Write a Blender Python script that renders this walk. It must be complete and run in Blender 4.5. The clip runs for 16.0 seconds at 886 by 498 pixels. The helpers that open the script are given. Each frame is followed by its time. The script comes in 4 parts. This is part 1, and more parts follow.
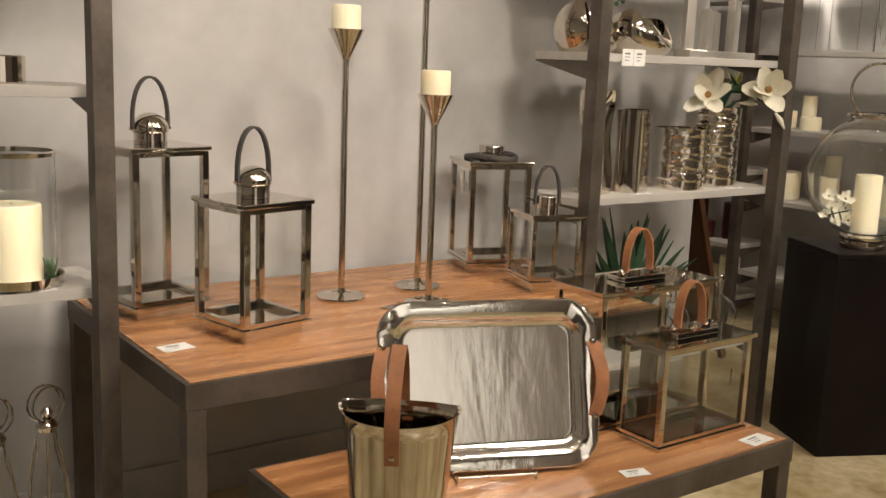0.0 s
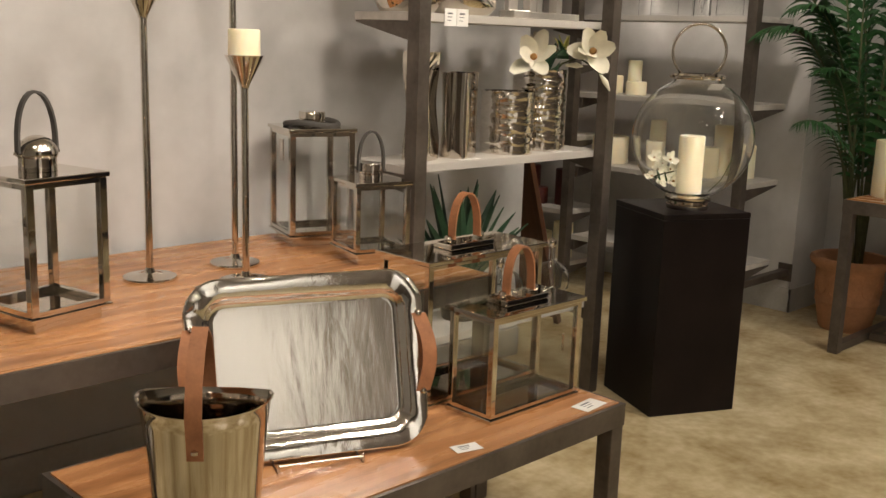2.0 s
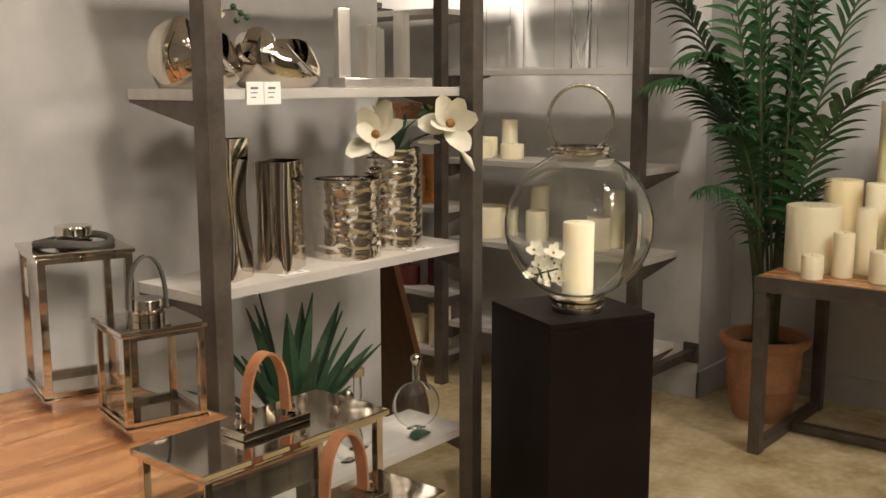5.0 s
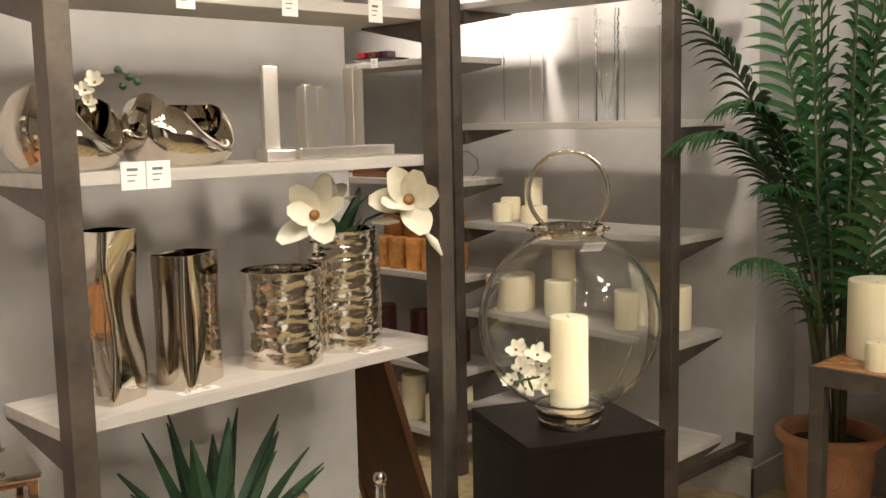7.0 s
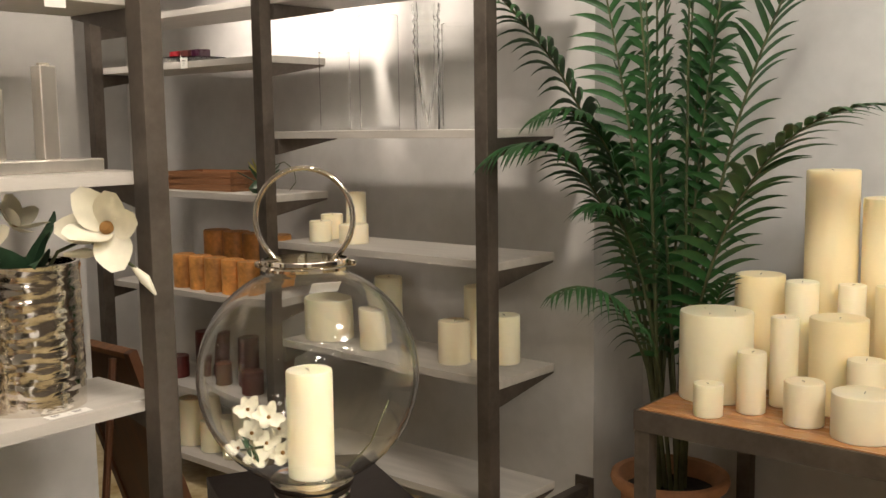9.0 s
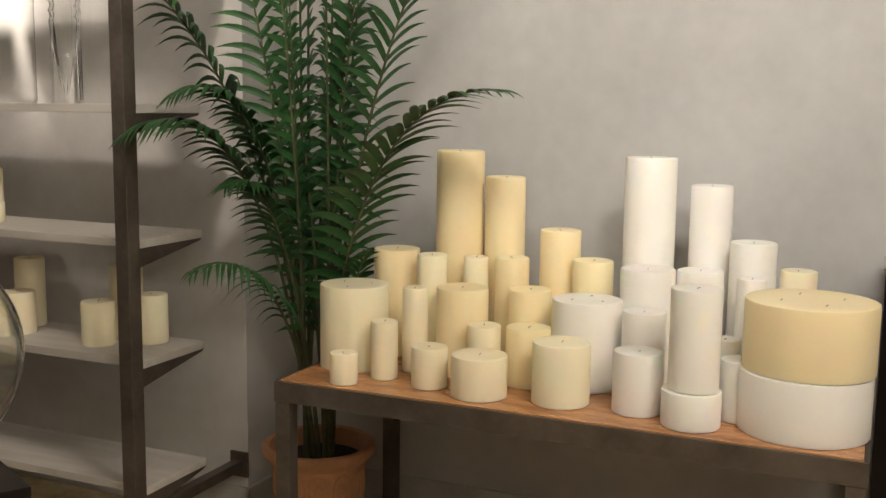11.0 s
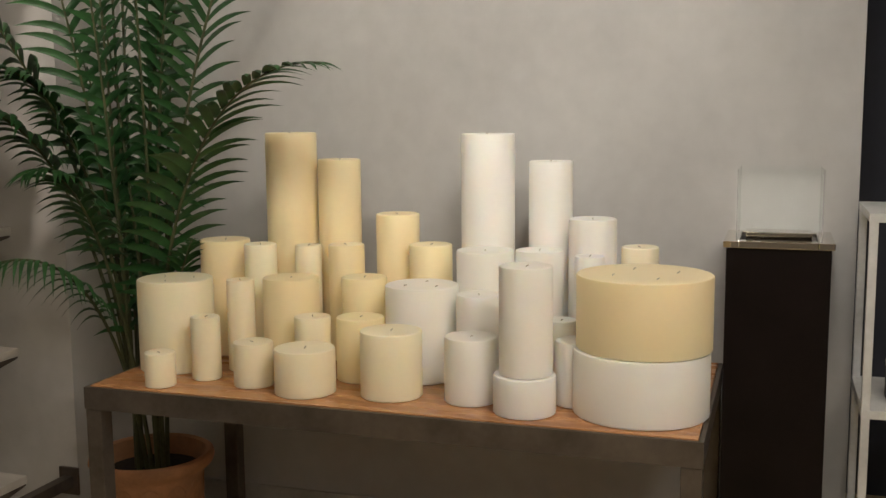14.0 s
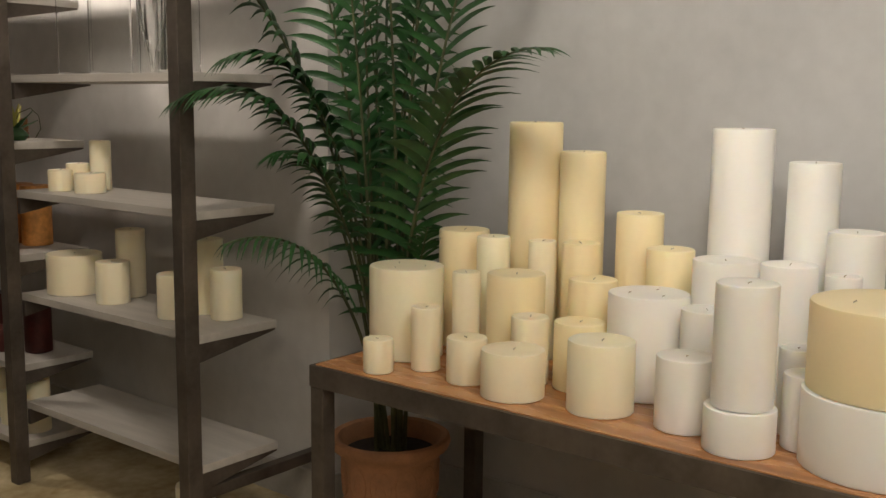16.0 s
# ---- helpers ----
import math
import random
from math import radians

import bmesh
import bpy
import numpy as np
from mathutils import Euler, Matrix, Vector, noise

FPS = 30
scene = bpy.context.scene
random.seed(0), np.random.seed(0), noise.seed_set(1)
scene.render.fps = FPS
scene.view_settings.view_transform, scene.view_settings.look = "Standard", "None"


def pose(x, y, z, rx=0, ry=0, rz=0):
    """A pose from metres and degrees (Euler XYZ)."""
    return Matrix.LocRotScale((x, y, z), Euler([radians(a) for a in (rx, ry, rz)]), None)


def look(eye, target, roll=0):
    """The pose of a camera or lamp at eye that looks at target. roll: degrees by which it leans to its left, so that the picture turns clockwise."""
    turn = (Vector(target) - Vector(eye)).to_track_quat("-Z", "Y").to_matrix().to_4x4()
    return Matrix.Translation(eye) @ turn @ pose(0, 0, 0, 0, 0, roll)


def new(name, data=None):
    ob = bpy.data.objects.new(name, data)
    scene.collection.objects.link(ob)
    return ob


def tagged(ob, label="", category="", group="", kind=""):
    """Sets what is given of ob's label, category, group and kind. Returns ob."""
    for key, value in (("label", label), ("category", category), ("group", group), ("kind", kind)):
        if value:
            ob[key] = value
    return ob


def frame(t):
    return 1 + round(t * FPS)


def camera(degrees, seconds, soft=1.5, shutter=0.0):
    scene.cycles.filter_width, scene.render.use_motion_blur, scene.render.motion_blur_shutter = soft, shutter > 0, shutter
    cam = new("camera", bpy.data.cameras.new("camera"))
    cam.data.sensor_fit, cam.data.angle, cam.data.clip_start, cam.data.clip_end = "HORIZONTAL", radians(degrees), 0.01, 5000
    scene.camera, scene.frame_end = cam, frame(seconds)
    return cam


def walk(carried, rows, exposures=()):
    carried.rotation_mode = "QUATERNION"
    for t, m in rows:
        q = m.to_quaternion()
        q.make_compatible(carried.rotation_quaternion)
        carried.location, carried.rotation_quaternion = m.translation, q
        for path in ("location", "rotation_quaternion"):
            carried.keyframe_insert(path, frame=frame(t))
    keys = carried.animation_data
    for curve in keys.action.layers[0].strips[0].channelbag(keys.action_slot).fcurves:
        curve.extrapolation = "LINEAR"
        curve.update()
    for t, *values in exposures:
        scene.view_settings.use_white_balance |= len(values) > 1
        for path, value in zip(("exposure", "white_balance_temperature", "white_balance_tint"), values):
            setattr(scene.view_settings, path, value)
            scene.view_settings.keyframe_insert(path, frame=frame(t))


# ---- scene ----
cam = camera(47.2, 16.0)
PATH = [
    (0, (-3.425, -2.187, 1.487), (-2.274, -0.594, 1.117), 2.2),
    (0.5, (-3.411, -2.163, 1.471), (-2.193, -0.625, 1.084), 2.3),
    (1, (-3.391, -2.145, 1.454), (-2.102, -0.67, 1.051), 2.3),
    (1.5, (-3.35, -2.135, 1.445), (-2.007, -0.711, 1.034), 2.0),
    (2, (-3.275, -2.108, 1.444), (-1.895, -0.719, 1.037), 1.9),
    (2.5, (-3.152, -2.06, 1.45), (-1.743, -0.694, 1.066), 1.9),
    (3, (-3.031, -2.003, 1.451), (-1.59, -0.662, 1.098), 1.4),
    (3.5, (-2.906, -1.892, 1.461), (-1.422, -0.593, 1.13), 0.6),
    (4, (-2.791, -1.755, 1.505), (-1.266, -0.505, 1.167), 0.1),
    (4.2, (-2.742, -1.698, 1.514), (-1.202, -0.467, 1.178), -0.0),
    (6.3, (-2.103, -1.606, 1.596), (-0.637, -0.272, 1.332), -0.6),
    (6.5, (-2.032, -1.587, 1.605), (-0.576, -0.238, 1.359), -0.8),
    (7, (-1.852, -1.547, 1.611), (-0.439, -0.154, 1.362), -1.2),
    (7.5, (-1.65, -1.575, 1.618), (-0.31, -0.109, 1.379), -1.4),
    (8, (-1.459, -1.591, 1.616), (-0.14, -0.104, 1.396), -1.7),
    (8.5, (-1.312, -1.565, 1.613), (0.081, -0.148, 1.389), -1.3),
    (9, (-1.201, -1.551, 1.615), (0.31, -0.264, 1.373), -0.8),
    (9.5, (-1.16, -1.586, 1.612), (0.463, -0.448, 1.347), -0.5),
    (10, (-1.139, -1.658, 1.605), (0.563, -0.644, 1.329), -0.5),
    (10.2, (-1.16, -1.696, 1.605), (0.569, -0.73, 1.327), -0.1),
    (12.3, (-1.127, -1.787, 1.582), (0.755, -1.165, 1.315), 0.1),
    (12.5, (-1.107, -1.808, 1.581), (0.778, -1.194, 1.313), 0.0),
    (13, (-1.047, -1.863, 1.557), (0.84, -1.252, 1.298), -0.2),
    (13.5, (-0.974, -1.888, 1.544), (0.912, -1.276, 1.281), -0.4),
    (14, (-0.895, -1.902, 1.51), (0.987, -1.276, 1.248), -0.5),
    (14.5, (-0.807, -1.911, 1.507), (1.06, -1.257, 1.214), -0.2),
    (15, (-0.696, -1.959, 1.483), (1.137, -1.222, 1.174), 0.6),
    (15.5, (-0.637, -2.048, 1.499), (1.03, -0.99, 1.183), 0.6),
    (16, (-0.556, -2.154, 1.516), (0.984, -0.91, 1.229), 0.6),
]
walk(cam, [(t, look(eye, target, roll)) for t, eye, target, roll in PATH],
     exposures=((0, -0.25), (2, -0.22), (3.5, -0.2), (4.2, -0.2), (6.5, 0.12), (7.5, 0.12), (9, 0.08), (10, -0.02), (12.5, -0.36), (16, -0.46)))


# ---- light ----
world = bpy.data.worlds.new("world")
scene.world = world
world.use_nodes = True
world.node_tree.nodes["Background"].inputs[0].default_value = (1.0, 0.95, 0.88, 1)
world.node_tree.nodes["Background"].inputs[1].default_value = 0.02

WARM = (1.0, 0.87, 0.74)
SOFT = (1.0, 0.93, 0.83)
COOL = (1.0, 0.97, 0.92)


def area_light(name, x, y, z, sx, sy, power, colour=WARM, target=None):
    d = bpy.data.lights.new(name, "AREA")
    d.shape, d.size, d.energy, d.color = "DISK", min(sx, sy) * 0.6, power, colour
    ob = new(name, d)
    ob.matrix_world = look((x, y, z), target or (x, y + 0.001, 0))
    return ob


# track spotlights: place, aim, watts, cone, colour
SPOTS = [
    (-3.1, -0.9, -2.75, 0.7, 1.0, 62, 70, WARM), (-2.2, -1.0, -2.1, 0.7, 0.7, 78, 72, WARM),
    (-1.3, -1.0, -1.4, 0.7, 0.9, 70, 72, WARM), (-0.5, -0.8, -0.5, 0.9, 1.55, 62, 66, WARM),
    (-1.9, -2.2, -1.9, -0.3, 0.4, 62, 60, WARM), (0.4, -1.3, 0.4, 0.2, 0.6, 42, 65, WARM),
    (0.4, -1.0, 2.35, -0.6, 2.15, 82, 78, SOFT), (0.4, -1.8, 2.35, -1.5, 2.1, 68, 76, COOL),
    (0.45, 0.1, 2.0, 1.0, 1.65, 84, 58, WARM), (1.0, 1.75, 2.0, 1.8, 2.4, 260, 84, WARM),
    (0.75, 2.6, 1.6, 2.5, 0.9, 60, 80, WARM), (0.3, -2.7, 0.9, -1.3, 0.0, 60, 80, WARM),
    # added beams on the unseen south side, brightening what the nickel reflects
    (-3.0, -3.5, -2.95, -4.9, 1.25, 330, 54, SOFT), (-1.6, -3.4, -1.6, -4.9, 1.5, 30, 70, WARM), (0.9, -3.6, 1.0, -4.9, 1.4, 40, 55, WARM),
]
LAMP_Z = 2.80
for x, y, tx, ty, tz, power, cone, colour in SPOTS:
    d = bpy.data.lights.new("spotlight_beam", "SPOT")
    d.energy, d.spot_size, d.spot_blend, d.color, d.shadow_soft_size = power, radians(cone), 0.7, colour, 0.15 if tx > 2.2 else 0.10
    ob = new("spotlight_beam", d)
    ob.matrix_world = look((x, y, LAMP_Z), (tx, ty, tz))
# soft overhead fill added to lift the room; no fixture stands for it
area_light("ceiling_fill", -1.6, -2.9, 2.955, 1.2, 0.6, 24, SOFT)
area_light("ceiling_fill", 0.4, -2.2, 2.955, 1.2, 0.6, 20, SOFT)

# ---- materials ----


def material(name, base, rough=0.5, metal=0.0, vary=0.12, scale=6.0, bump=0.1, fine=60.0, second=None, stretch=(1, 1, 1), coat=0.0, random_value=0.0):
    m = bpy.data.materials.new(name)
    m.use_nodes = True
    nt = m.node_tree
    n, l = nt.nodes, nt.links
    b = n["Principled BSDF"]
    b.inputs["Roughness"].default_value, b.inputs["Metallic"].default_value = rough, metal
    b.inputs["Coat Weight"].default_value = coat
    co = n.new("ShaderNodeTexCoord")
    mp = n.new("ShaderNodeMapping")
    mp.inputs["Scale"].default_value = stretch
    l.new(co.outputs["Object"], mp.inputs["Vector"])
    big = n.new("ShaderNodeTexNoise")
    big.inputs["Scale"].default_value, big.inputs["Detail"].default_value = scale, 6
    l.new(mp.outputs[0], big.inputs["Vector"])
    small = n.new("ShaderNodeTexNoise")
    small.inputs["Scale"].default_value, small.inputs["Detail"].default_value = fine, 4
    l.new(mp.outputs[0], small.inputs["Vector"])
    add = n.new("ShaderNodeMath")
    add.operation = "MULTIPLY_ADD"
    l.new(small.outputs[0], add.inputs[0])
    add.inputs[1].default_value = 0.35
    l.new(big.outputs[0], add.inputs[2])
    ramp = n.new("ShaderNodeValToRGB")
    dark = second or tuple(c * (1 - vary * 2) for c in base)
    light = tuple(min(1, c * (1 + vary)) for c in base)
    ramp.color_ramp.elements[0].position, ramp.color_ramp.elements[0].color = 0.42, (*dark, 1)
    ramp.color_ramp.elements[1].position, ramp.color_ramp.elements[1].color = 0.92, (*light, 1)
    l.new(add.outputs[0], ramp.inputs[0])
    col = ramp.outputs[0]
    if random_value:
        info = n.new("ShaderNodeObjectInfo")
        hsv = n.new("ShaderNodeHueSaturation")
        rng = n.new("ShaderNodeMapRange")
        rng.inputs[3].default_value, rng.inputs[4].default_value = 1 - random_value, 1 + random_value
        l.new(info.outputs["Random"], rng.inputs[0])
        l.new(rng.outputs[0], hsv.inputs["Value"])
        l.new(col, hsv.inputs["Color"])
        col = hsv.outputs[0]
    l.new(col, b.inputs["Base Color"])
    if bump:
        bp = n.new("ShaderNodeBump")
        bp.inputs["Strength"].default_value, bp.inputs["Distance"].default_value = bump, 0.003
        l.new(add.outputs[0], bp.inputs["Height"])
        l.new(bp.outputs[0], b.inputs["Normal"])
    rr = n.new("ShaderNodeMapRange")
    rr.inputs[3].default_value, rr.inputs[4].default_value = max(0.02, rough * 0.75), min(1, rough * 1.3)
    l.new(add.outputs[0], rr.inputs[0])
    l.new(rr.outputs[0], b.inputs["Roughness"])
    return m


def glass_material(name, tint=(0.95, 0.98, 0.96), rough=0.0, ior=1.45):
    m = bpy.data.materials.new(name)
    m.use_nodes = True
    b = m.node_tree.nodes["Principled BSDF"]
    b.inputs["Base Color"].default_value = (*tint, 1)
    b.inputs["Transmission Weight"].default_value, b.inputs["Roughness"].default_value, b.inputs["IOR"].default_value = 1, rough, ior
    return m


M_WALL = material("grey_plaster", (0.515, 0.505, 0.495), 0.75, vary=0.10, scale=1.6, bump=0.15, fine=14)
M_FLOOR = material("stained_concrete", (0.70, 0.60, 0.39), 0.2, vary=0.1, scale=3.4, bump=0.05, fine=26, second=(0.33, 0.235, 0.10))
M_CEIL = material("ceiling_paint", (0.6, 0.59, 0.57), 0.9, bump=0.03)
M_TRIM = material("grey_trim", (0.50, 0.49, 0.47), 0.6, bump=0.03)
M_STEEL = material("dark_bronze_steel", (0.145, 0.122, 0.103), 0.42, 0.6, vary=0.2, scale=9, bump=0.05)
M_SHELF = material("whitewashed_board", (0.50, 0.475, 0.44), 0.55, vary=0.08, scale=3, bump=0.08, stretch=(1, 8, 8))


def oak_material(name, lengthwise):
    """Oiled oak: long wavering growth lines along one axis, pores and a slow change of tone."""
    m = bpy.data.materials.new(name)
    m.use_nodes = True
    n, l = m.node_tree.nodes, m.node_tree.links
    b = n["Principled BSDF"]
    co, info = n.new("ShaderNodeTexCoord"), n.new("ShaderNodeObjectInfo")
    shift = n.new("ShaderNodeVectorMath")
    shift.operation = "MULTIPLY_ADD"
    shift.inputs[1].default_value = (3.0, 5.0, 2.0)
    l.new(info.outputs["Random"], shift.inputs[0])
    l.new(co.outputs["Object"], shift.inputs[2])
    mp = n.new("ShaderNodeMapping")
    mp.inputs["Scale"].default_value = (7, 1.1, 7) if lengthwise else (1.1, 7, 7)
    l.new(shift.outputs[0], mp.inputs["Vector"])
    wave = n.new("ShaderNodeTexWave")
    wave.bands_direction = "X" if lengthwise else "Y"
    for key, value in (("Scale", 0.55), ("Distortion", 14.0), ("Detail", 4.0), ("Detail Scale", 0.7), ("Detail Roughness", 0.55)):
        wave.inputs[key].default_value = value
    l.new(mp.outputs[0], wave.inputs["Vector"])
    tone, pore = n.new("ShaderNodeTexNoise"), n.new("ShaderNodeTexNoise")
    tone.inputs["Scale"].default_value, tone.inputs["Detail"].default_value = 1.3, 4
    pore.inputs["Scale"].default_value, pore.inputs["Detail"].default_value = 22, 5
    l.new(mp.outputs[0], tone.inputs["Vector"])
    l.new(mp.outputs[0], pore.inputs["Vector"])
    mix = n.new("ShaderNodeMath")
    mix.operation, mix.inputs[1].default_value = "MULTIPLY_ADD", 0.34
    l.new(wave.outputs["Fac"], mix.inputs[0])
    l.new(tone.outputs[0], mix.inputs[2])
    grain = n.new("ShaderNodeMath")
    grain.operation, grain.inputs[1].default_value = "MULTIPLY_ADD", 0.35
    l.new(pore.outputs[0], grain.inputs[0])
    l.new(mix.outputs[0], grain.inputs[2])
    ramp = n.new("ShaderNodeValToRGB")
    e = ramp.color_ramp.elements
    e[0].position, e[0].color = 0.46, (0.21, 0.085, 0.033, 1)
    e[1].position, e[1].color = 1.02, (0.50, 0.25, 0.108, 1)
    mid = e.new(0.72)
    mid.color = (0.40, 0.185, 0.075, 1)
    l.new(grain.outputs[0], ramp.inputs[0])
    hsv, rng = n.new("ShaderNodeHueSaturation"), n.new("ShaderNodeMapRange")
    rng.inputs[3].default_value, rng.inputs[4].default_value = 0.93, 1.07
    l.new(info.outputs["Random"], rng.inputs[0])
    l.new(rng.outputs[0], hsv.inputs["Value"])
    l.new(ramp.outputs[0], hsv.inputs["Color"])
    l.new(hsv.outputs[0], b.inputs["Base Color"])
    rough = n.new("ShaderNodeMapRange")
    rough.inputs[3].default_value, rough.inputs[4].default_value = 0.42, 0.26
    l.new(grain.outputs[0], rough.inputs[0])
    l.new(rough.outputs[0], b.inputs["Roughness"])
    bp = n.new("ShaderNodeBump")
    bp.inputs["Strength"].default_value, bp.inputs["Distance"].default_value = 0.12, 0.002
    l.new(grain.outputs[0], bp.inputs["Height"])
    l.new(bp.outputs[0], b.inputs["Normal"])
    return m


M_OAK = oak_material("oiled_oak", False)
M_OAK_ACROSS = oak_material("oiled_oak_lengthwise", True)
M_BLACK = material("espresso_lacquer", (0.010, 0.0065, 0.006), 0.38, vary=0.2, bump=0.02)

M_DARKWALL = material("taupe_paint", (0.20, 0.17, 0.145), 0.7, vary=0.2, scale=1.5, bump=0.05)
M_NAVY = material("navy_paint", (0.05, 0.055, 0.075), 0.7, bump=0.03)
M_CHROME = material("polished_nickel", (0.68, 0.625, 0.55), 0.05, 1.0, vary=0.05, scale=5, bump=0.004, fine=20)
M_HAMMER = material("rippled_nickel", (0.82, 0.77, 0.70), 0.06, 1.0, vary=0.06, scale=24, bump=0.45, fine=60, stretch=(0.8, 0.8, 2.4))
M_TRAY = material("rolled_nickel", (0.88, 0.85, 0.80), 0.08, 1.0, vary=0.04, scale=14, bump=0.55, fine=30)
M_TRAYFLOOR = material("burnished_nickel", (0.84, 0.80, 0.74), 0.17, 1.0, vary=0.06, scale=9, bump=0.6, fine=24, stretch=(1.6, 0.5, 1))
M_SATIN = material("satin_nickel", (0.93, 0.88, 0.81), 0.30, 1.0, vary=0.08, scale=9, bump=0.25, fine=30, stretch=(1, 1, 0.3))
M_BRUSHED = material("brushed_nickel", (0.62, 0.57, 0.51), 0.24, 1.0, vary=0.06, scale=5, bump=0.02)
M_LEATHER = material("tan_leather", (0.36, 0.15, 0.065), 0.55, vary=0.15, scale=20, bump=0.2, fine=160)
M_DARKLEATHER = material("dark_grey_leather", (0.06, 0.055, 0.05), 0.55, vary=0.2, scale=20, bump=0.2, fine=160)
M_IVORY = material("ivory_wax", (0.93, 0.79, 0.50), 0.5, vary=0.02, scale=5, bump=0.03, fine=70, random_value=0.05)
M_CREAM = material("cream_wax", (0.93, 0.84, 0.62), 0.5, vary=0.02, scale=5, bump=0.03, fine=70, random_value=0.04)
M_WHITEWAX = material("white_wax", (0.88, 0.86, 0.81), 0.5, vary=0.015, scale=5, bump=0.03, fine=70, random_value=0.03)
M_AMBERWAX = material("amber_wax", (0.72, 0.33, 0.09), 0.45, vary=0.3, scale=12, bump=0.1, fine=60, random_value=0.15)
M_REDWAX = material("dark_red_wax", (0.10, 0.018, 0.014), 0.4, vary=0.3, scale=9, bump=0.05, random_value=0.2)
M_WICK = material("wick", (0.42, 0.36, 0.26), 0.9, bump=0)
M_CARD = material("white_card", (0.82, 0.81, 0.78), 0.6, vary=0.02, bump=0.02)
M_INK = material("grey_ink", (0.16, 0.16, 0.17), 0.7, bump=0)
M_TERRA = material("terracotta", (0.45, 0.225, 0.115), 0.75, vary=0.15, scale=12, bump=0.25, fine=90)
M_SOIL = material("dark_soil", (0.025, 0.018, 0.012), 0.95, vary=0.4, scale=30, bump=1.0)
M_LEAF = material("palm_leaf", (0.024, 0.092, 0.022), 0.42, vary=0.25, scale=14, bump=0.06, second=(0.007, 0.034, 0.010))
M_STEM = material("palm_stem", (0.075, 0.085, 0.035), 0.6, vary=0.3, scale=14, bump=0.2)
M_AGAVE = material("agave_leaf", (0.03, 0.075, 0.035), 0.5, vary=0.3, scale=10, bump=0.05, second=(0.008, 0.028, 0.014))
M_PETAL = material("ivory_petal", (0.82, 0.79, 0.66), 0.55, vary=0.06, scale=14, bump=0.05)
M_PISTIL = material("brown_pistil", (0.30, 0.15, 0.04), 0.7, bump=0.3)
M_WALNUT = material("walnut_board", (0.115, 0.045, 0.020), 0.4, vary=0.25, scale=3, bump=0.1, fine=30, stretch=(9, 9, 1))
M_WOOD = material("teak_board", (0.27, 0.12, 0.05), 0.5, vary=0.2, scale=4, bump=0.1, stretch=(1, 9, 9))
M_WHITEMETAL = material("white_enamel", (0.72, 0.73, 0.73), 0.35, bump=0.02)
M_GLASS = glass_material("clear_glass", (0.985, 0.995, 0.99))
M_GREENGLASS = glass_material("pale_green_glass", (0.98, 0.995, 0.99), 0.0, 1.15)
M_THINGLASS = glass_material("thin_clear_glass", (0.99, 0.995, 0.99), 0.0, 1.15)
M_RED = material("red_glass_wax", (0.35, 0.02, 0.03), 0.25, bump=0)
M_PURPLE = material("plum_glass_wax", (0.05, 0.01, 0.03), 0.25, bump=0)
M_BLACK.node_tree.nodes["Principled BSDF"].inputs["Specular IOR Level"].default_value = 0.16
for m in (M_IVORY, M_CREAM, M_WHITEWAX):
    b = m.node_tree.nodes["Principled BSDF"]
    b.inputs["Subsurface Weight"].default_value, b.inputs["Subsurface Scale"].default_value = 0.55, 0.03
    b.inputs["Subsurface Radius"].default_value = (1.0, 0.82, 0.6)

# ---- mesh helpers ----


def box_bm(x0, x1, y0, y1, z0, z1, bevel=0.0, bm=None):
    bm = bm or bmesh.new()
    v = [bm.verts.new((x, y, z)) for z in (z0, z1) for x, y in ((x0, y0), (x1, y0), (x1, y1), (x0, y1))]
    faces = [bm.faces.new([v[i] for i in q]) for q in ((3, 2, 1, 0), (4, 5, 6, 7), (0, 1, 5, 4), (1, 2, 6, 5), (2, 3, 7, 6), (3, 0, 4, 7))]
    if bevel:
        edges = {e for f in faces for e in f.edges}
        bmesh.ops.bevel(bm, geom=list(edges), offset=bevel, segments=2, affect="EDGES", profile=0.6)
    return bm


def lathe_bm(profile, seg=32, cx=0, cy=0, bm=None):
    """A turned body from (radius, z) pairs, from the bottom up."""
    bm = bm or bmesh.new()
    rings = []
    for r, z in profile:
        if r <= 1e-6:
            rings.append([bm.verts.new((cx, cy, z))])
        else:
            rings.append([bm.verts.new((cx + r * math.cos(2 * math.pi * i / seg), cy + r * math.sin(2 * math.pi * i / seg), z)) for i in range(seg)])
    for a, b in zip(rings, rings[1:]):
        for i in range(seg):
            j = (i + 1) % seg
            q = [a[i % len(a)], a[j % len(a)], b[j % len(b)], b[i % len(b)]]
            q = [x for k, x in enumerate(q) if x not in q[:k]]
            if len(q) > 2:
                bm.faces.new(q)
    return bm


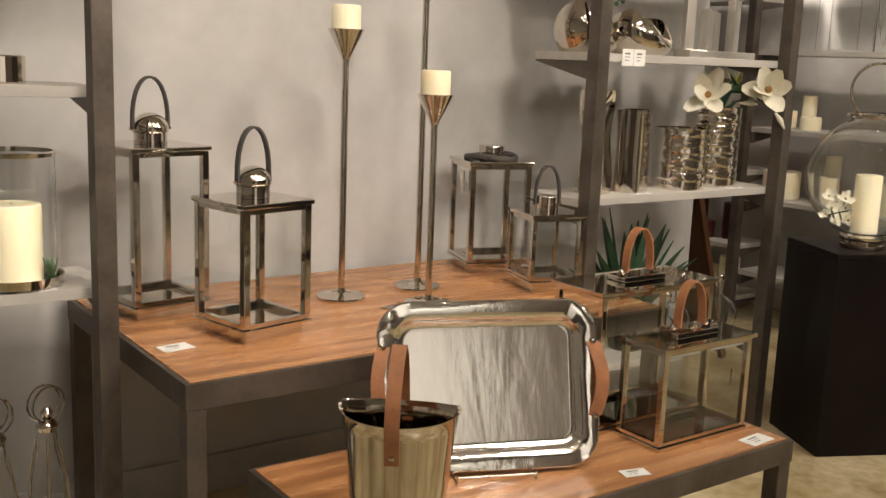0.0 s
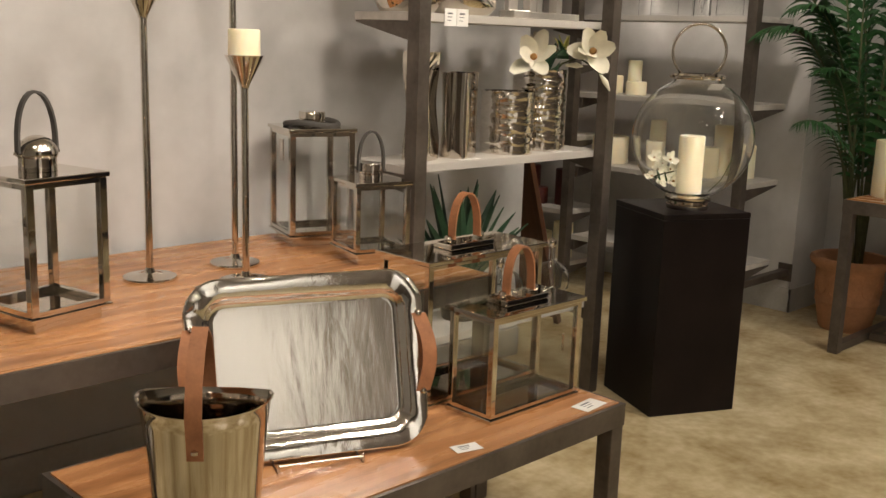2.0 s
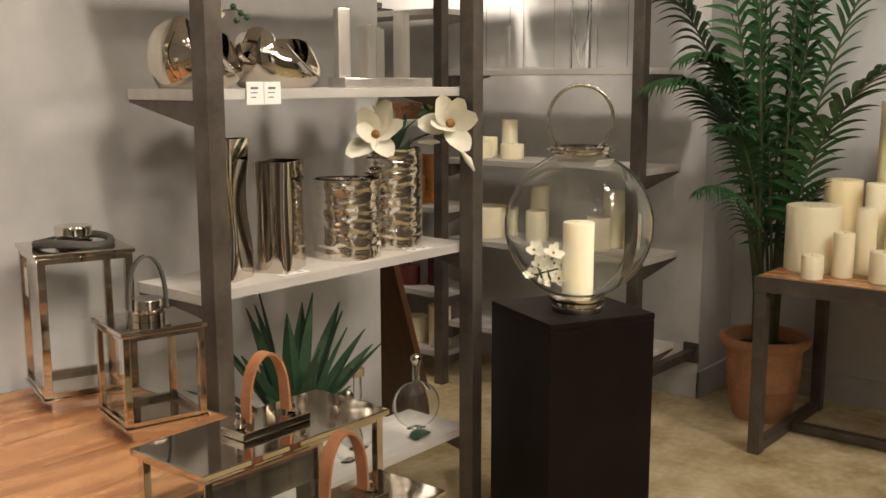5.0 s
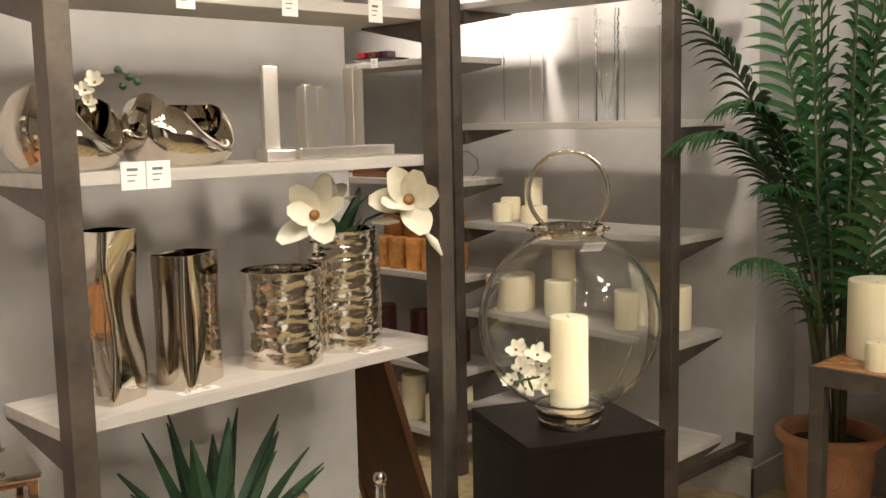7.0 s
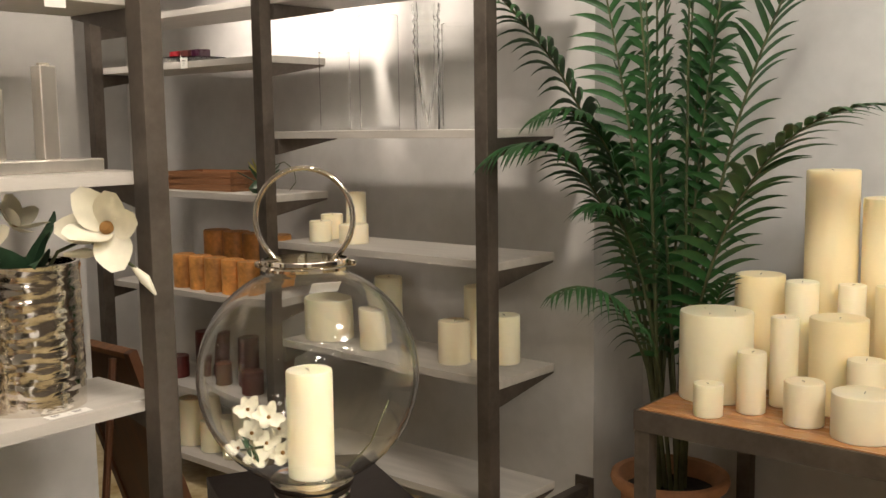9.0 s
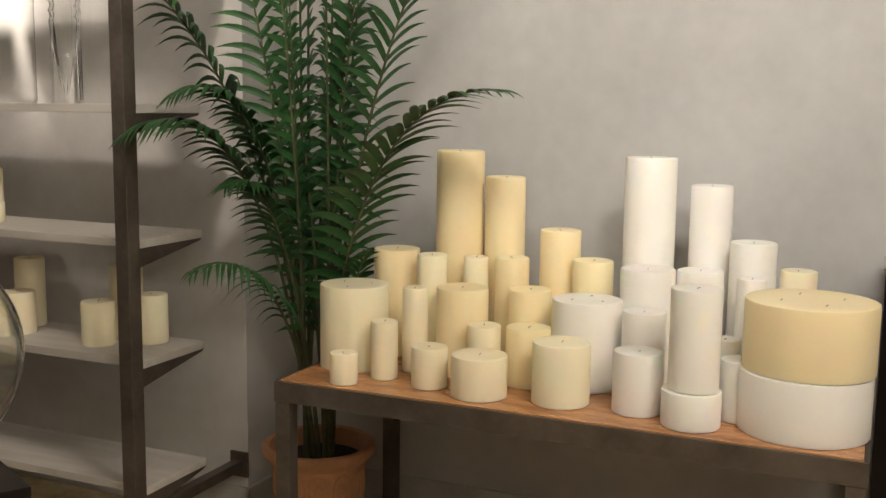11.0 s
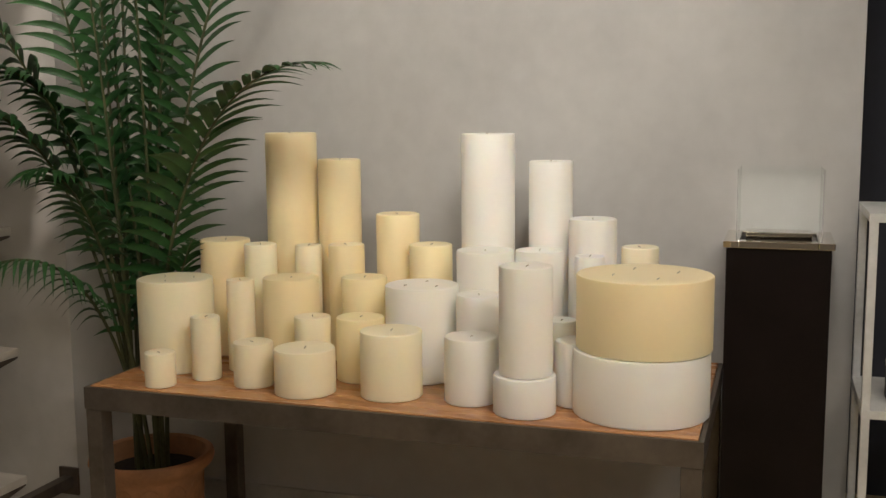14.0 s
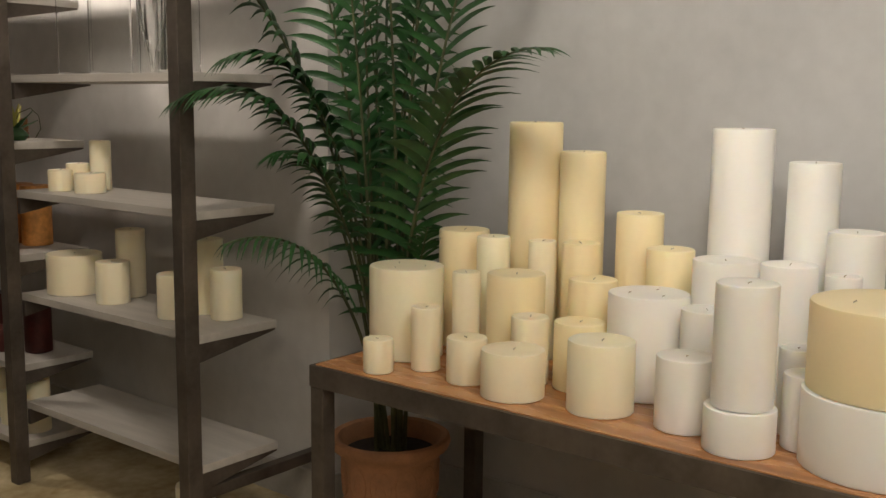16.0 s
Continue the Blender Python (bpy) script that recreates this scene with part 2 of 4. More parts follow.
def tube_bm(points, radius, seg=8, closed=False, bm=None, flat=None):
    """A bar swept along points; flat=(w, h, up): a strap of that section."""
    bm = bm or bmesh.new()
    pts = [Vector(p) for p in points]
    n = len(pts)
    rings, side = [], None
    for i, p in enumerate(pts):
        a = pts[i - 1] if (i or closed) else pts[0]
        b = pts[(i + 1) % n] if (i < n - 1 or closed) else pts[-1]
        d = (b - a).normalized()
        if flat:
            s = Vector(flat[2]).normalized()
        else:
            s = side - d * side.dot(d) if side is not None else d.orthogonal()
            s.normalize()
        side = s
        u = d.cross(s).normalized()
        r = radius[i] if isinstance(radius, (list, tuple)) else radius
        if flat:
            ring = [p + s * (cx * flat[0] / 2) + u * (cy * flat[1] / 2) for cx, cy in ((-1, -1), (1, -1), (1, 1), (-1, 1))]
        else:
            ring = [p + (s * math.cos(2 * math.pi * k / seg) + u * math.sin(2 * math.pi * k / seg)) * r for k in range(seg)]
        rings.append([bm.verts.new(v) for v in ring])
    k = len(rings[0])
    for i in range(n if closed else n - 1):
        a, b = rings[i], rings[(i + 1) % n]
        for j in range(k):
            bm.faces.new((a[j], a[(j + 1) % k], b[(j + 1) % k], b[j]))
    if not closed:
        bm.faces.new(rings[0][::-1])
        bm.faces.new(rings[-1])
    return bm


def finish(name, bm, mat, smooth=False):
    bmesh.ops.recalc_face_normals(bm, faces=bm.faces)
    me = bpy.data.meshes.new(name)
    bm.to_mesh(me)
    bm.free()
    me.materials.append(mat)
    if smooth:
        me.shade_smooth()
        me.set_sharp_from_angle(angle=radians(38))
    return me


def part(name, bm, mat, parent=None, label="", smooth=False):
    ob = new(name, finish(name, bm, mat, smooth))
    ob.parent = parent
    if label:
        tagged(ob, label)
    return ob


def thing(name, m, label, category, group="", kind=""):
    ob = new(name)
    ob.matrix_basis = m
    ob.empty_display_size = 0.05
    return tagged(ob, label, category, group, kind)


def structure(name, bm, mat, label, category):
    return tagged(part(name, bm, mat), label, category, kind="structure")


# ---- structure ----
H = 3.0
structure("floor", box_bm(-5.2, 4.2, -5.0, 3.6, -0.1, 0), M_FLOOR, "glossy mottled ochre stained concrete floor", "floor")
structure("ceiling", box_bm(-5.2, 4.2, -5.0, 3.6, H, H + 0.1), M_CEIL, "plain pale ceiling over the shop", "ceiling")
structure("wall_north", box_bm(-5.2, 0.215, 0.90, 1.02, 0, H), M_WALL, "mottled warm grey plaster partition wall", "wall")
structure("wall_east_recess", box_bm(2.0, 2.14, 0.44, 3.6, 0, H), M_WALL, "grey plaster wall behind the recessed shelving", "wall")
structure("wall_return", box_bm(2.143, 2.38, 0.443, 0.56, 0, H), M_WALL, "narrow grey plaster return beside the palm", "wall")
structure("wall_east", box_bm(2.383, 2.50, -2.13, 0.56, 0, H), M_WALL, "mottled grey plaster wall behind the candle table", "wall")
structure("wall_recess_back", box_bm(-5.2, 2.0, 3.46, 3.6, 0, H), M_WALL, "grey plaster wall closing the recess", "wall")
structure("wall_west", box_bm(-5.2, -5.08, -5.0, 0.90, 0, H), M_WALL, "plain grey wall closing the shop", "wall")
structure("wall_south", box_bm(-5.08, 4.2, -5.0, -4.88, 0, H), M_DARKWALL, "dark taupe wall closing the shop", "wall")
# two unseen panels added as the bright and dark areas the tray mirrors
structure("tray_reflector_pale", box_bm(-3.7, -2.30, -4.88, -4.84, 0.0, H), M_CEIL, "unseen pale panel added for the tray to mirror", "wall")
structure("tray_reflector_dark", box_bm(-2.29, -0.9, -4.88, -4.85, 0.0, H), M_DARKWALL, "unseen taupe panel added to darken the tray's reflection", "wall")
structure("wall_far_east", box_bm(3.3, 3.42, -4.88, 0.56, 0, H), M_NAVY, "dark navy wall beyond the end of the plaster wall", "wall")
for n, b in (("baseboard_recess", (1.985, 2.0, 0.425, 3.4)), ("baseboard_return", (1.985, 2.368, 0.425, 0.44)), ("baseboard_east", (2.368, 2.383, -2.13, 0.425)), ("baseboard_north", (-5.0, 0.215, 0.885, 0.90))):
    structure(n, box_bm(*b, 0, 0.135, 0.003), M_TRIM, "painted grey skirting board along the wall", "baseboard")


def table(name, x0, x1, y0, y1, h, label, stretcher=False, leg=0.05, apron=0.066):
    t = thing(name, pose((x0 + x1) / 2, (y0 + y1) / 2, 0), label, "table")
    w, d = (x1 - x0) / 2, (y1 - y0) / 2
    top = part("tabletop", box_bm(-w + 0.013, w - 0.013, -d + 0.013, d - 0.013, h - 0.032, h - 0.016), M_OAK, t, "honey-brown oak boards with open grain")
    along = w >= d
    n = max(3, round((d if along else w) * 2 / 0.19))
    for k in range(n):
        lo = -(d if along else w) + 0.0135 + k * ((d if along else w) * 2 - 0.027) / n
        hi = lo + ((d if along else w) * 2 - 0.027) / n - 0.0006
        b = (-w + 0.0135, w - 0.0135, lo, hi) if along else (lo, hi, -d + 0.0135, d - 0.0135)
        part("plank", box_bm(*b, h - 0.0155, h, 0.0005), M_OAK if along else M_OAK_ACROSS, top)
    rim = bmesh.new()
    for a in ((-w, w, -d, -d + 0.012), (-w, w, d - 0.012, d), (-w, -w + 0.012, -d + 0.012, d - 0.012), (w - 0.012, w, -d + 0.012, d - 0.012)):
        box_bm(*a, h - apron, h - 0.003, bm=rim)
    part("frame", rim, M_STEEL, t, "dark bronzed steel apron")
    for sx in (-1, 1):
        for sy in (-1, 1):
            x, y = sx * (w - leg / 2 - 0.002), sy * (d - leg / 2 - 0.002)
            part("leg", box_bm(x - leg / 2, x + leg / 2, y - leg / 2, y + leg / 2, 0, h - apron - 0.001, 0.003), M_STEEL, t)
    return t




def pane(name, bm, mat, parent, label="", smooth=False):
    ob = part(name, bm, mat, parent, label, smooth)
    ob.visible_shadow = False
    return ob


# ---- tables ----
table("display_table", -2.60, -1.01, -0.07, 0.875, 0.738, "dark steel framed table with an oak top against the wall")
table("low_table", -2.42, -1.03, -0.585, -0.01, 0.475, "low oak-topped steel table tucked before the larger one")
ct = table("candle_table", 1.43, 2.22, -1.757, -0.055, 0.76, "steel framed oak table crowded with pillar candles")
for sy in (-1, 1):
    y = sy * 0.824
    part("stretcher", box_bm(-0.343, 0.343, y - 0.022, y + 0.022, 0.004, 0.045, 0.003), M_STEEL, ct)
part("stretcher", box_bm(-0.022, 0.022, -0.80, 0.80, 0.004, 0.045, 0.003), M_STEEL, ct)

pd = thing("pedestal", pose(0, 0, 0, 0, 0, -26), "square espresso-black display pedestal on the floor", "pedestal")
part("body", box_bm(0, 0.385, 0, 0.385, 0, 0.790, 0.002), M_BLACK, pd)
part("top_panel", box_bm(-0.001, 0.386, -0.001, 0.386, 0.791, 0.813, 0.003), M_BLACK, pd)

# ---- shelving ----


def bracket_bm(x, w, y0, y1, z, thick, thin):
    """A tapered arm under a board, deep at the post and thin at the back."""
    bm = bmesh.new()
    v = [bm.verts.new((px, y, zz)) for px in (x - w / 2, x + w / 2) for y, zz in ((y0, z), (y0, z - thick), (y1, z - thin), (y1, z))]
    for q in ((0, 1, 2, 3), (7, 6, 5, 4), (0, 4, 5, 1), (1, 5, 6, 2), (2, 6, 7, 3), (3, 7, 4, 0)):
        bm.faces.new([v[i] for i in q])
    return bm


def shelving(m, posts, bays, depth, back, label, ties=()):
    """Local x runs along the front, y to the back. bays: x0, x1 and the heights of their boards."""
    u = thing("shelving_unit", m, label, "shelving")
    for x in posts:
        part("post", box_bm(x - 0.026, x + 0.026, -0.058, -0.002, 0, H - 0.002, 0.003), M_STEEL, u)
    for x0, x1, heights in bays:
        for z in heights:
            s = part("shelf", box_bm(x0, x1, 0, depth, z - 0.028, z, 0.002), M_SHELF, u, "whitewashed grey shelf board")
            for x in (x0 + 0.012, x1 - 0.012):
                part("bracket", bracket_bm(x, 0.02, 0.0, depth - 0.004, z - 0.0285, 0.062, 0.006), M_STEEL, s)
    for x, z in ties:
        t = part("tie_bar", box_bm(x - 0.02, x + 0.02, 0.0, back - 0.012, z - 0.02, z + 0.02, 0.002), M_STEEL, u)
        part("flange", box_bm(x - 0.04, x + 0.04, back - 0.011, back - 0.001, z - 0.05, z + 0.05, 0.002), M_STEEL, t)
    return u


shelving(pose(0, 0.385, 0), (-0.97, 0.065), ((-0.995, 0.09, (0.39, 1.02, 1.525, 1.905, 2.40)),), 0.27, 0.515, "dark steel shelving with pale boards of silver vases")
shelving(pose(0, 0.39, 0), (-2.645, -4.0), ((-4.02, -2.62, (0.17, 0.875, 1.385, 1.9)),), 0.28, 0.51, "dark steel shelving with pale boards and a hurricane lamp")
shelving(pose(1.43, 0, 0, 0, 0, -90), (-0.475, -1.575, -2.78), ((-1.555, -0.45, (0.33, 0.765, 1.165, 1.60, 2.12)), (-2.80, -1.60, (0.15, 0.465, 0.905, 1.345, 1.90, 2.12))), 0.325, 0.57, "dark steel shelving in the recess with pale boards", ties=((-0.475, 0.225),))

# ---- silver lanterns ----


def arch(w, h, n=14, rise=0.35):
    """Points of a tall rounded loop in the xz plane, from foot to foot."""
    out = []
    for i in range(n + 1):
        a = math.pi * i / n
        out.append((-w / 2 * math.cos(a), 0, h * (math.sin(a) ** 0.75)))
    return out


def frame_box(t, w, d, z0, z1, bar, glass=True):
    """Four posts, the rails and the panes of a glazed metal box with its corner at the origin."""
    for x in (0, w - bar):
        for y in (0, d - bar):
            part("post", box_bm(x, x + bar, y, y + bar, z0, z1, 0.0015), M_CHROME, t)
    for z in (z0 - 0.001, z1 - bar * 0.6):
        for y in (0.001, d - bar + 0.001):
            part("rail", box_bm(bar, w - bar, y, y + bar - 0.002, z, z + bar * 0.6), M_CHROME, t)
        for x in (0.001, w - bar + 0.001):
            part("rail", box_bm(x, x + bar - 0.002, bar, d - bar, z, z + bar * 0.6), M_CHROME, t)
    a, b = bar * 0.4, bar * 0.4 + 0.002
    za, zb = z0 + bar * 0.6, z1 - bar * 0.6 - 0.001
    for bb in ((bar, w - bar, a, b), (bar, w - bar, d - b, d - a), (a, b, bar, d - bar), (w - b, w - a, bar, d - bar)):
        pane("glass_pane", box_bm(*bb, za, zb), M_GLASS, t, "clear glass pane")


def tower_lantern(x, y, rot, w, z, body, label, dome=True, handle=0.142, bar=0.02):
    t = thing("lantern", pose(x, y, z, 0, 0, rot), label, "lantern", "silver lanterns on the oak table")
    c = w / 2
    part("plinth", box_bm(0.016, w - 0.016, 0.016, w - 0.016, 0, 0.032, 0.003), M_CHROME, t)
    part("floor_plate", box_bm(-0.004, w + 0.004, -0.004, w + 0.004, 0.0325, 0.040, 0.002), M_CHROME, t)
    frame_box(t, w, w, 0.042, body - 0.008, bar)
    part("roof", box_bm(-0.006, w + 0.006, -0.006, w + 0.006, body - 0.007, body + 0.006, 0.003), M_CHROME, t)
    r = w * 0.20
    if dome:
        part("collar", lathe_bm([(0, body + 0.0065), (r, body + 0.0065), (r, body + 0.038), (0, body + 0.038)], 28, c, c), M_CHROME, t, smooth=True)
        prof = [(r * 1.04, body + 0.0385), (r * 1.1, body + 0.045)] + [(r * 1.1 * math.cos(a), body + 0.045 + r * 1.05 * math.sin(a)) for a in [k * math.pi / 16 for k in range(1, 8)]] + [(0, body + 0.045 + r * 1.05)]
        part("dome", lathe_bm([(0, body + 0.0385)] + prof, 28, c, c), M_CHROME, t, smooth=True)
        foot = body + 0.05
    else:
        part("collar", lathe_bm([(0, body + 0.0065), (r, body + 0.0065), (r, body + 0.022), (r * 0.93, body + 0.024), (r * 0.93, body + 0.030), (r, body + 0.032), (r, body + 0.052), (r * 0.95, body + 0.056), (0, body + 0.056)], 28, c, c), M_CHROME, t, smooth=True)
        foot = body + 0.03
    if handle:
        pts = [Vector((c + p[0], c, foot + p[2])) for p in arch(r * 2.35, handle)]
        part("handle", tube_bm(pts, 0, flat=(0.016, 0.006, (0, 1, 0))), M_DARKLEATHER, t, "dark leather carrying loop", smooth=True)
        for s in (-1, 1):
            part("hinge_knob", lathe_bm([(0, foot - 0.006), (0.006, foot - 0.003), (0.006, foot + 0.003), (0, foot + 0.006)], 10, c + s * r * 1.26, c), M_CHROME, t, smooth=True)
    else:
        ring = [(c + 0.095 * w / 0.24 * math.cos(a), c + 0.082 * math.sin(a) * w / 0.24, body + 0.016 + 0.006 * math.sin(2 * a)) for a in [k * math.pi / 12 for k in range(24)]]
        part("handle", tube_bm(ring, 0.010, 8, closed=True), M_DARKLEATHER, t, "dark leather loop lying on the roof", smooth=True)
        part("swing_tag", box_bm(-0.016, -0.013, 0.03, 0.07, body - 0.10, body - 0.03), M_BRUSHED, t)
    return t


TZ = 0.7385
tower_lantern(-2.524, 0.489, 9, 0.234, TZ, 0.474, "tall polished nickel and glass lantern with domed cap")
tower_lantern(-2.360, 0.143, 12, 0.220, TZ, 0.360, "short polished nickel and glass lantern with domed cap")
tower_lantern(-1.300, 0.605, -18, 0.228, TZ, 0.392, "nickel and glass lantern with its leather loop lying down", dome=False, handle=0)
tower_lantern(-1.296, 0.268, -14, 0.190, TZ, 0.255, "small nickel and glass lantern with an upright leather loop", dome=False, handle=0.125, bar=0.016)


def candle_bm(r, h, bm=None, cx=0, cy=0):
    e = min(0.006, r * 0.12)
    return lathe_bm([(0, 0), (r - 0.002, 0), (r, 0.002), (r, h - e), (r - e * 0.3, h - e * 0.25), (r - e, h), (r * 0.55, h - 0.003), (0, h - 0.004)], 36, cx, cy, bm)


def pillar_candle(x, y, z, r, h, mat, label, group="", wicks=1, tilt=0, wick=True):
    t = thing("pillar_candle", pose(x, y, z, 0, 0, random.uniform(0, 360)), label, "candle", group)
    part("wax", candle_bm(r, h), mat, t, smooth=True)
    if wick:
        for k in range(wicks):
            a = 2 * math.pi * k / wicks
            q = r * 0.5 if wicks > 1 else 0
            px, py = q * math.cos(a), q * math.sin(a)
            part("wick", tube_bm([(px, py, h - 0.006), (px + 0.001, py, h - 0.001), (px + 0.007, py + 0.003, h + 0.001)], 0.0013, 5), M_WICK, t)
    return t


def candlestick(x, y, h, label):
    """h: the height of the cup's tip above the table."""
    t = thing("candlestick", pose(x, y, TZ), label, "candlestick", "tall cone-cup candlesticks")
    part("foot", lathe_bm([(0, 0), (0.076, 0), (0.077, 0.004), (0.075, 0.010), (0.03, 0.013), (0.016, 0.020), (0.012, 0.034), (0, 0.034)], 40), M_CHROME, t, smooth=True)
    part("shaft", lathe_bm([(0, 0.0345), (0.0105, 0.0345), (0.0105, h), (0, h)], 20), M_CHROME, t, smooth=True)
    part("cup", lathe_bm([(0, h - 0.002), (0.013, h - 0.002), (0.014, h + 0.006), (0.053, h + 0.083), (0.054, h + 0.087), (0.050, h + 0.087), (0.046, h + 0.080), (0, h + 0.080)], 36), M_CHROME, t, smooth=True)
    pillar_candle(x, y, TZ + h + 0.0805, 0.044, 0.077, M_CREAM, "short cream candle seated in a nickel cone cup")
    return t


candlestick(-1.873, 0.495, 0.735, "slender polished nickel candlestick with a cone cup")
candlestick(-1.680, 0.296, 0.555, "shorter polished nickel candlestick with a cone cup")
candlestick(-1.575, 0.513, 0.925, "tallest polished nickel candlestick with a cone cup")
tg = thing("swing_tag", pose(-1.775, 0.335, TZ, 0, 0, 20), "grey price tag lying beside a candlestick foot", "tag")
part("card", box_bm(-0.055, 0.0, -0.014, 0.014, 0.0005, 0.002), M_BRUSHED, tg)
part("cord", tube_bm([(0, 0, 0.002), (0.02, 0.004, 0.006), (0.04, -0.002, 0.002)], 0.0012, 5), M_DARKLEATHER, tg)


def box_lantern(x, y, rot, w, d, body, label, hang=0.0):
    t = thing("box_lantern", pose(x, y, 0.4755, 0, 0, rot), label, "lantern", "strap-handled box lanterns")
    part("base_plate", box_bm(-0.004, w + 0.004, -0.004, d + 0.004, 0, 0.012, 0.002), M_CHROME, t)
    frame_box(t, w, d, 0.014, body - 0.010, 0.017)
    part("lid", box_bm(-0.010, w + 0.010, -0.010, d + 0.010, body - 0.009, body + 0.004, 0.002), M_CHROME, t)
    cx, cy = w / 2, d / 2
    part("handle_plate", box_bm(cx - 0.085, cx + 0.085, cy - 0.035, cy + 0.035, body + 0.0045, body + 0.020, 0.003), M_CHROME, t)
    strap = [Vector((cx + p[0], cy, body + 0.028 + p[2])) for p in arch(0.10, 0.125)]
    part("strap", tube_bm(strap, 0, flat=(0.027, 0.005, (0, 1, 0))), M_LEATHER, t, "tan leather strap handle", smooth=True)
    for s in (-1, 1):
        k = [(0, 0.0205), (0.009, 0.022), (0.012, 0.030), (0.009, 0.038), (0, 0.041)]
        part("rivet", lathe_bm([(r, body + z) for r, z in k], 14, cx + s * 0.064, cy), M_CHROME, t, smooth=True)
    part("latch", lathe_bm([(0, 0.0), (0.004, 0.0), (0.004, 0.05), (0, 0.05)], 8, w + 0.006, d * 0.4), M_CHROME, t).location.z = body * 0.4
    return t


box_lantern(-1.447, -0.461, 0, 0.355, 0.158, 0.283, "low nickel glazed box lantern with tan strap handle")
box_lantern(-1.505, -0.280, 0, 0.452, 0.195, 0.400, "tall nickel glazed box lantern with tan strap handle")

# ---- serving tray on its wire stand ----


def rounded_rect(w, h, r, n=7):
    pts = []
    for cx, cy, a0 in ((w / 2 - r, h / 2 - r, 0), (-w / 2 + r, h / 2 - r, 90), (-w / 2 + r, -h / 2 + r, 180), (w / 2 - r, -h / 2 + r, 270)):
        for k in range(n + 1):
            a = radians(a0 + 90 * k / n)
            pts.append((cx + r * math.cos(a), cy + r * math.sin(a)))
    return pts


def loft(rings):
    bm = bmesh.new()
    vs = [[bm.verts.new(p) for p in ring] for ring in rings]
    for a, b in zip(vs, vs[1:]):
        for i in range(len(a)):
            j = (i + 1) % len(a)
            bm.faces.new((a[i], a[j], b[j], b[i]))
    return bm, vs


ty = thing("serving_tray", Matrix.Translation((-1.918, -0.345, 0.483)) @ Euler((radians(75), 0, radians(-22))).to_matrix().to_4x4(), "polished nickel tray with leather handles propped upright", "tray")
TW, TH = 0.570, 0.425
rings = []
for inset, depth, ripple in ((0.0, 0.008, 1.0), (0.004, 0.013, 1.0), (0.014, 0.014, 1.0), (0.026, 0.012, 1.0), (0.038, 0.010, 0.8), (0.046, 0.006, 0.5), (0.054, -0.008, 0.2), (0.062, -0.014, 0.0), (0.070, -0.015, 0.0)):
    outline = rounded_rect(TW - 2 * inset, TH - 2 * inset, max(0.018, 0.085 - inset * 0.75), 10)
    dense = [(ax + (bx - ax) * k / 4, ay + (by - ay) * k / 4) for (ax, ay), (bx, by) in zip(outline, outline[1:] + outline[:1]) for k in range(4)]
    rings.append([(x, y + TH / 2, depth + ripple * 0.0045 * noise.noise((x * 26, y * 26, inset * 40))) for x, y in dense])
bm, vs = loft(rings)
back = [[bm.verts.new((v.co.x, v.co.y, v.co.z - 0.004)) for v in ring] for ring in vs]
for a, b in zip(back, back[1:]):
    for i in range(len(a)):
        j = (i + 1) % len(a)
        bm.faces.new((a[j], a[i], b[i], b[j]))
bm.faces.new(back[-1][::-1])
for i in range(len(vs[0])):
    j = (i + 1) % len(vs[0])
    bm.faces.new((vs[0][j], vs[0][i], back[0][i], back[0][j]))
part("tray_rim", bm, M_TRAY, ty, "polished hammered rim", True)
bm = bmesh.new()
bm.faces.new([bm.verts.new((x, y + TH / 2, -0.0152)) for x, y in rounded_rect(TW - 0.137, TH - 0.137, 0.0325, 10)])
part("tray_floor", bm, M_TRAYFLOOR, ty, "burnished tray floor")
for s in (-1, 1):
    pts = [(s * (TW / 2 - 0.014 + 0.018 * math.sin(math.pi * k / 12)), TH * (0.30 + 0.44 * k / 12), 0.017 + 0.016 * math.sin(math.pi * k / 12)) for k in range(13)]
    hd = part("handle", tube_bm(pts, 0, flat=(0.034, 0.005, (1, 0, 0.2))), M_LEATHER, ty, "tan leather strap handle", smooth=True)
    for k in (0, 12):
        p = pts[k]
        part("rivet", lathe_bm([(0, p[2]), (0.008, p[2] + 0.003), (0.006, p[2] + 0.008), (0, p[2] + 0.010)], 12, p[0], p[1]), M_CHROME, hd, smooth=True)
st = thing("wire_easel", pose(-1.918, -0.345, 0.4755, 0, 0, -22), "small twisted wire easel holding the tray", "stand")
for s in (-1, 1):
    part("prong", tube_bm([(s * 0.10, -0.050, 0.022), (s * 0.10, -0.052, 0.003), (s * 0.10, 0.09, 0.003), (s * 0.06, 0.13, 0.16)], 0.0025, 6), M_BRUSHED, st)
part("cross_wire", tube_bm([(-0.10, -0.050, 0.016), (0.10, -0.050, 0.016)], 0.003, 6), M_BRUSHED, st)
part("cross_wire", tube_bm([(-0.06, 0.13, 0.16), (0.06, 0.13, 0.16)], 0.0025, 6), M_BRUSHED, st)

# ---- half-round ice bucket ----
bk = thing("ice_bucket", pose(-2.302, -0.503, 0.4755, 0, 0, -40), "half-round polished nickel bucket with a leather strap", "bucket")


def half_round(s, n=72):
    pts = [(s * 0.125 * math.cos(a), -s * 0.136 * math.sin(a)) for a in [math.pi * k / n for k in range(n + 1)]]
    pts += [(-s * 0.118 + 0.0, s * 0.018), (-s * 0.06, s * 0.030), (s * 0.0, s * 0.033), (s * 0.06, s * 0.030), (s * 0.118, s * 0.018)]
    return pts


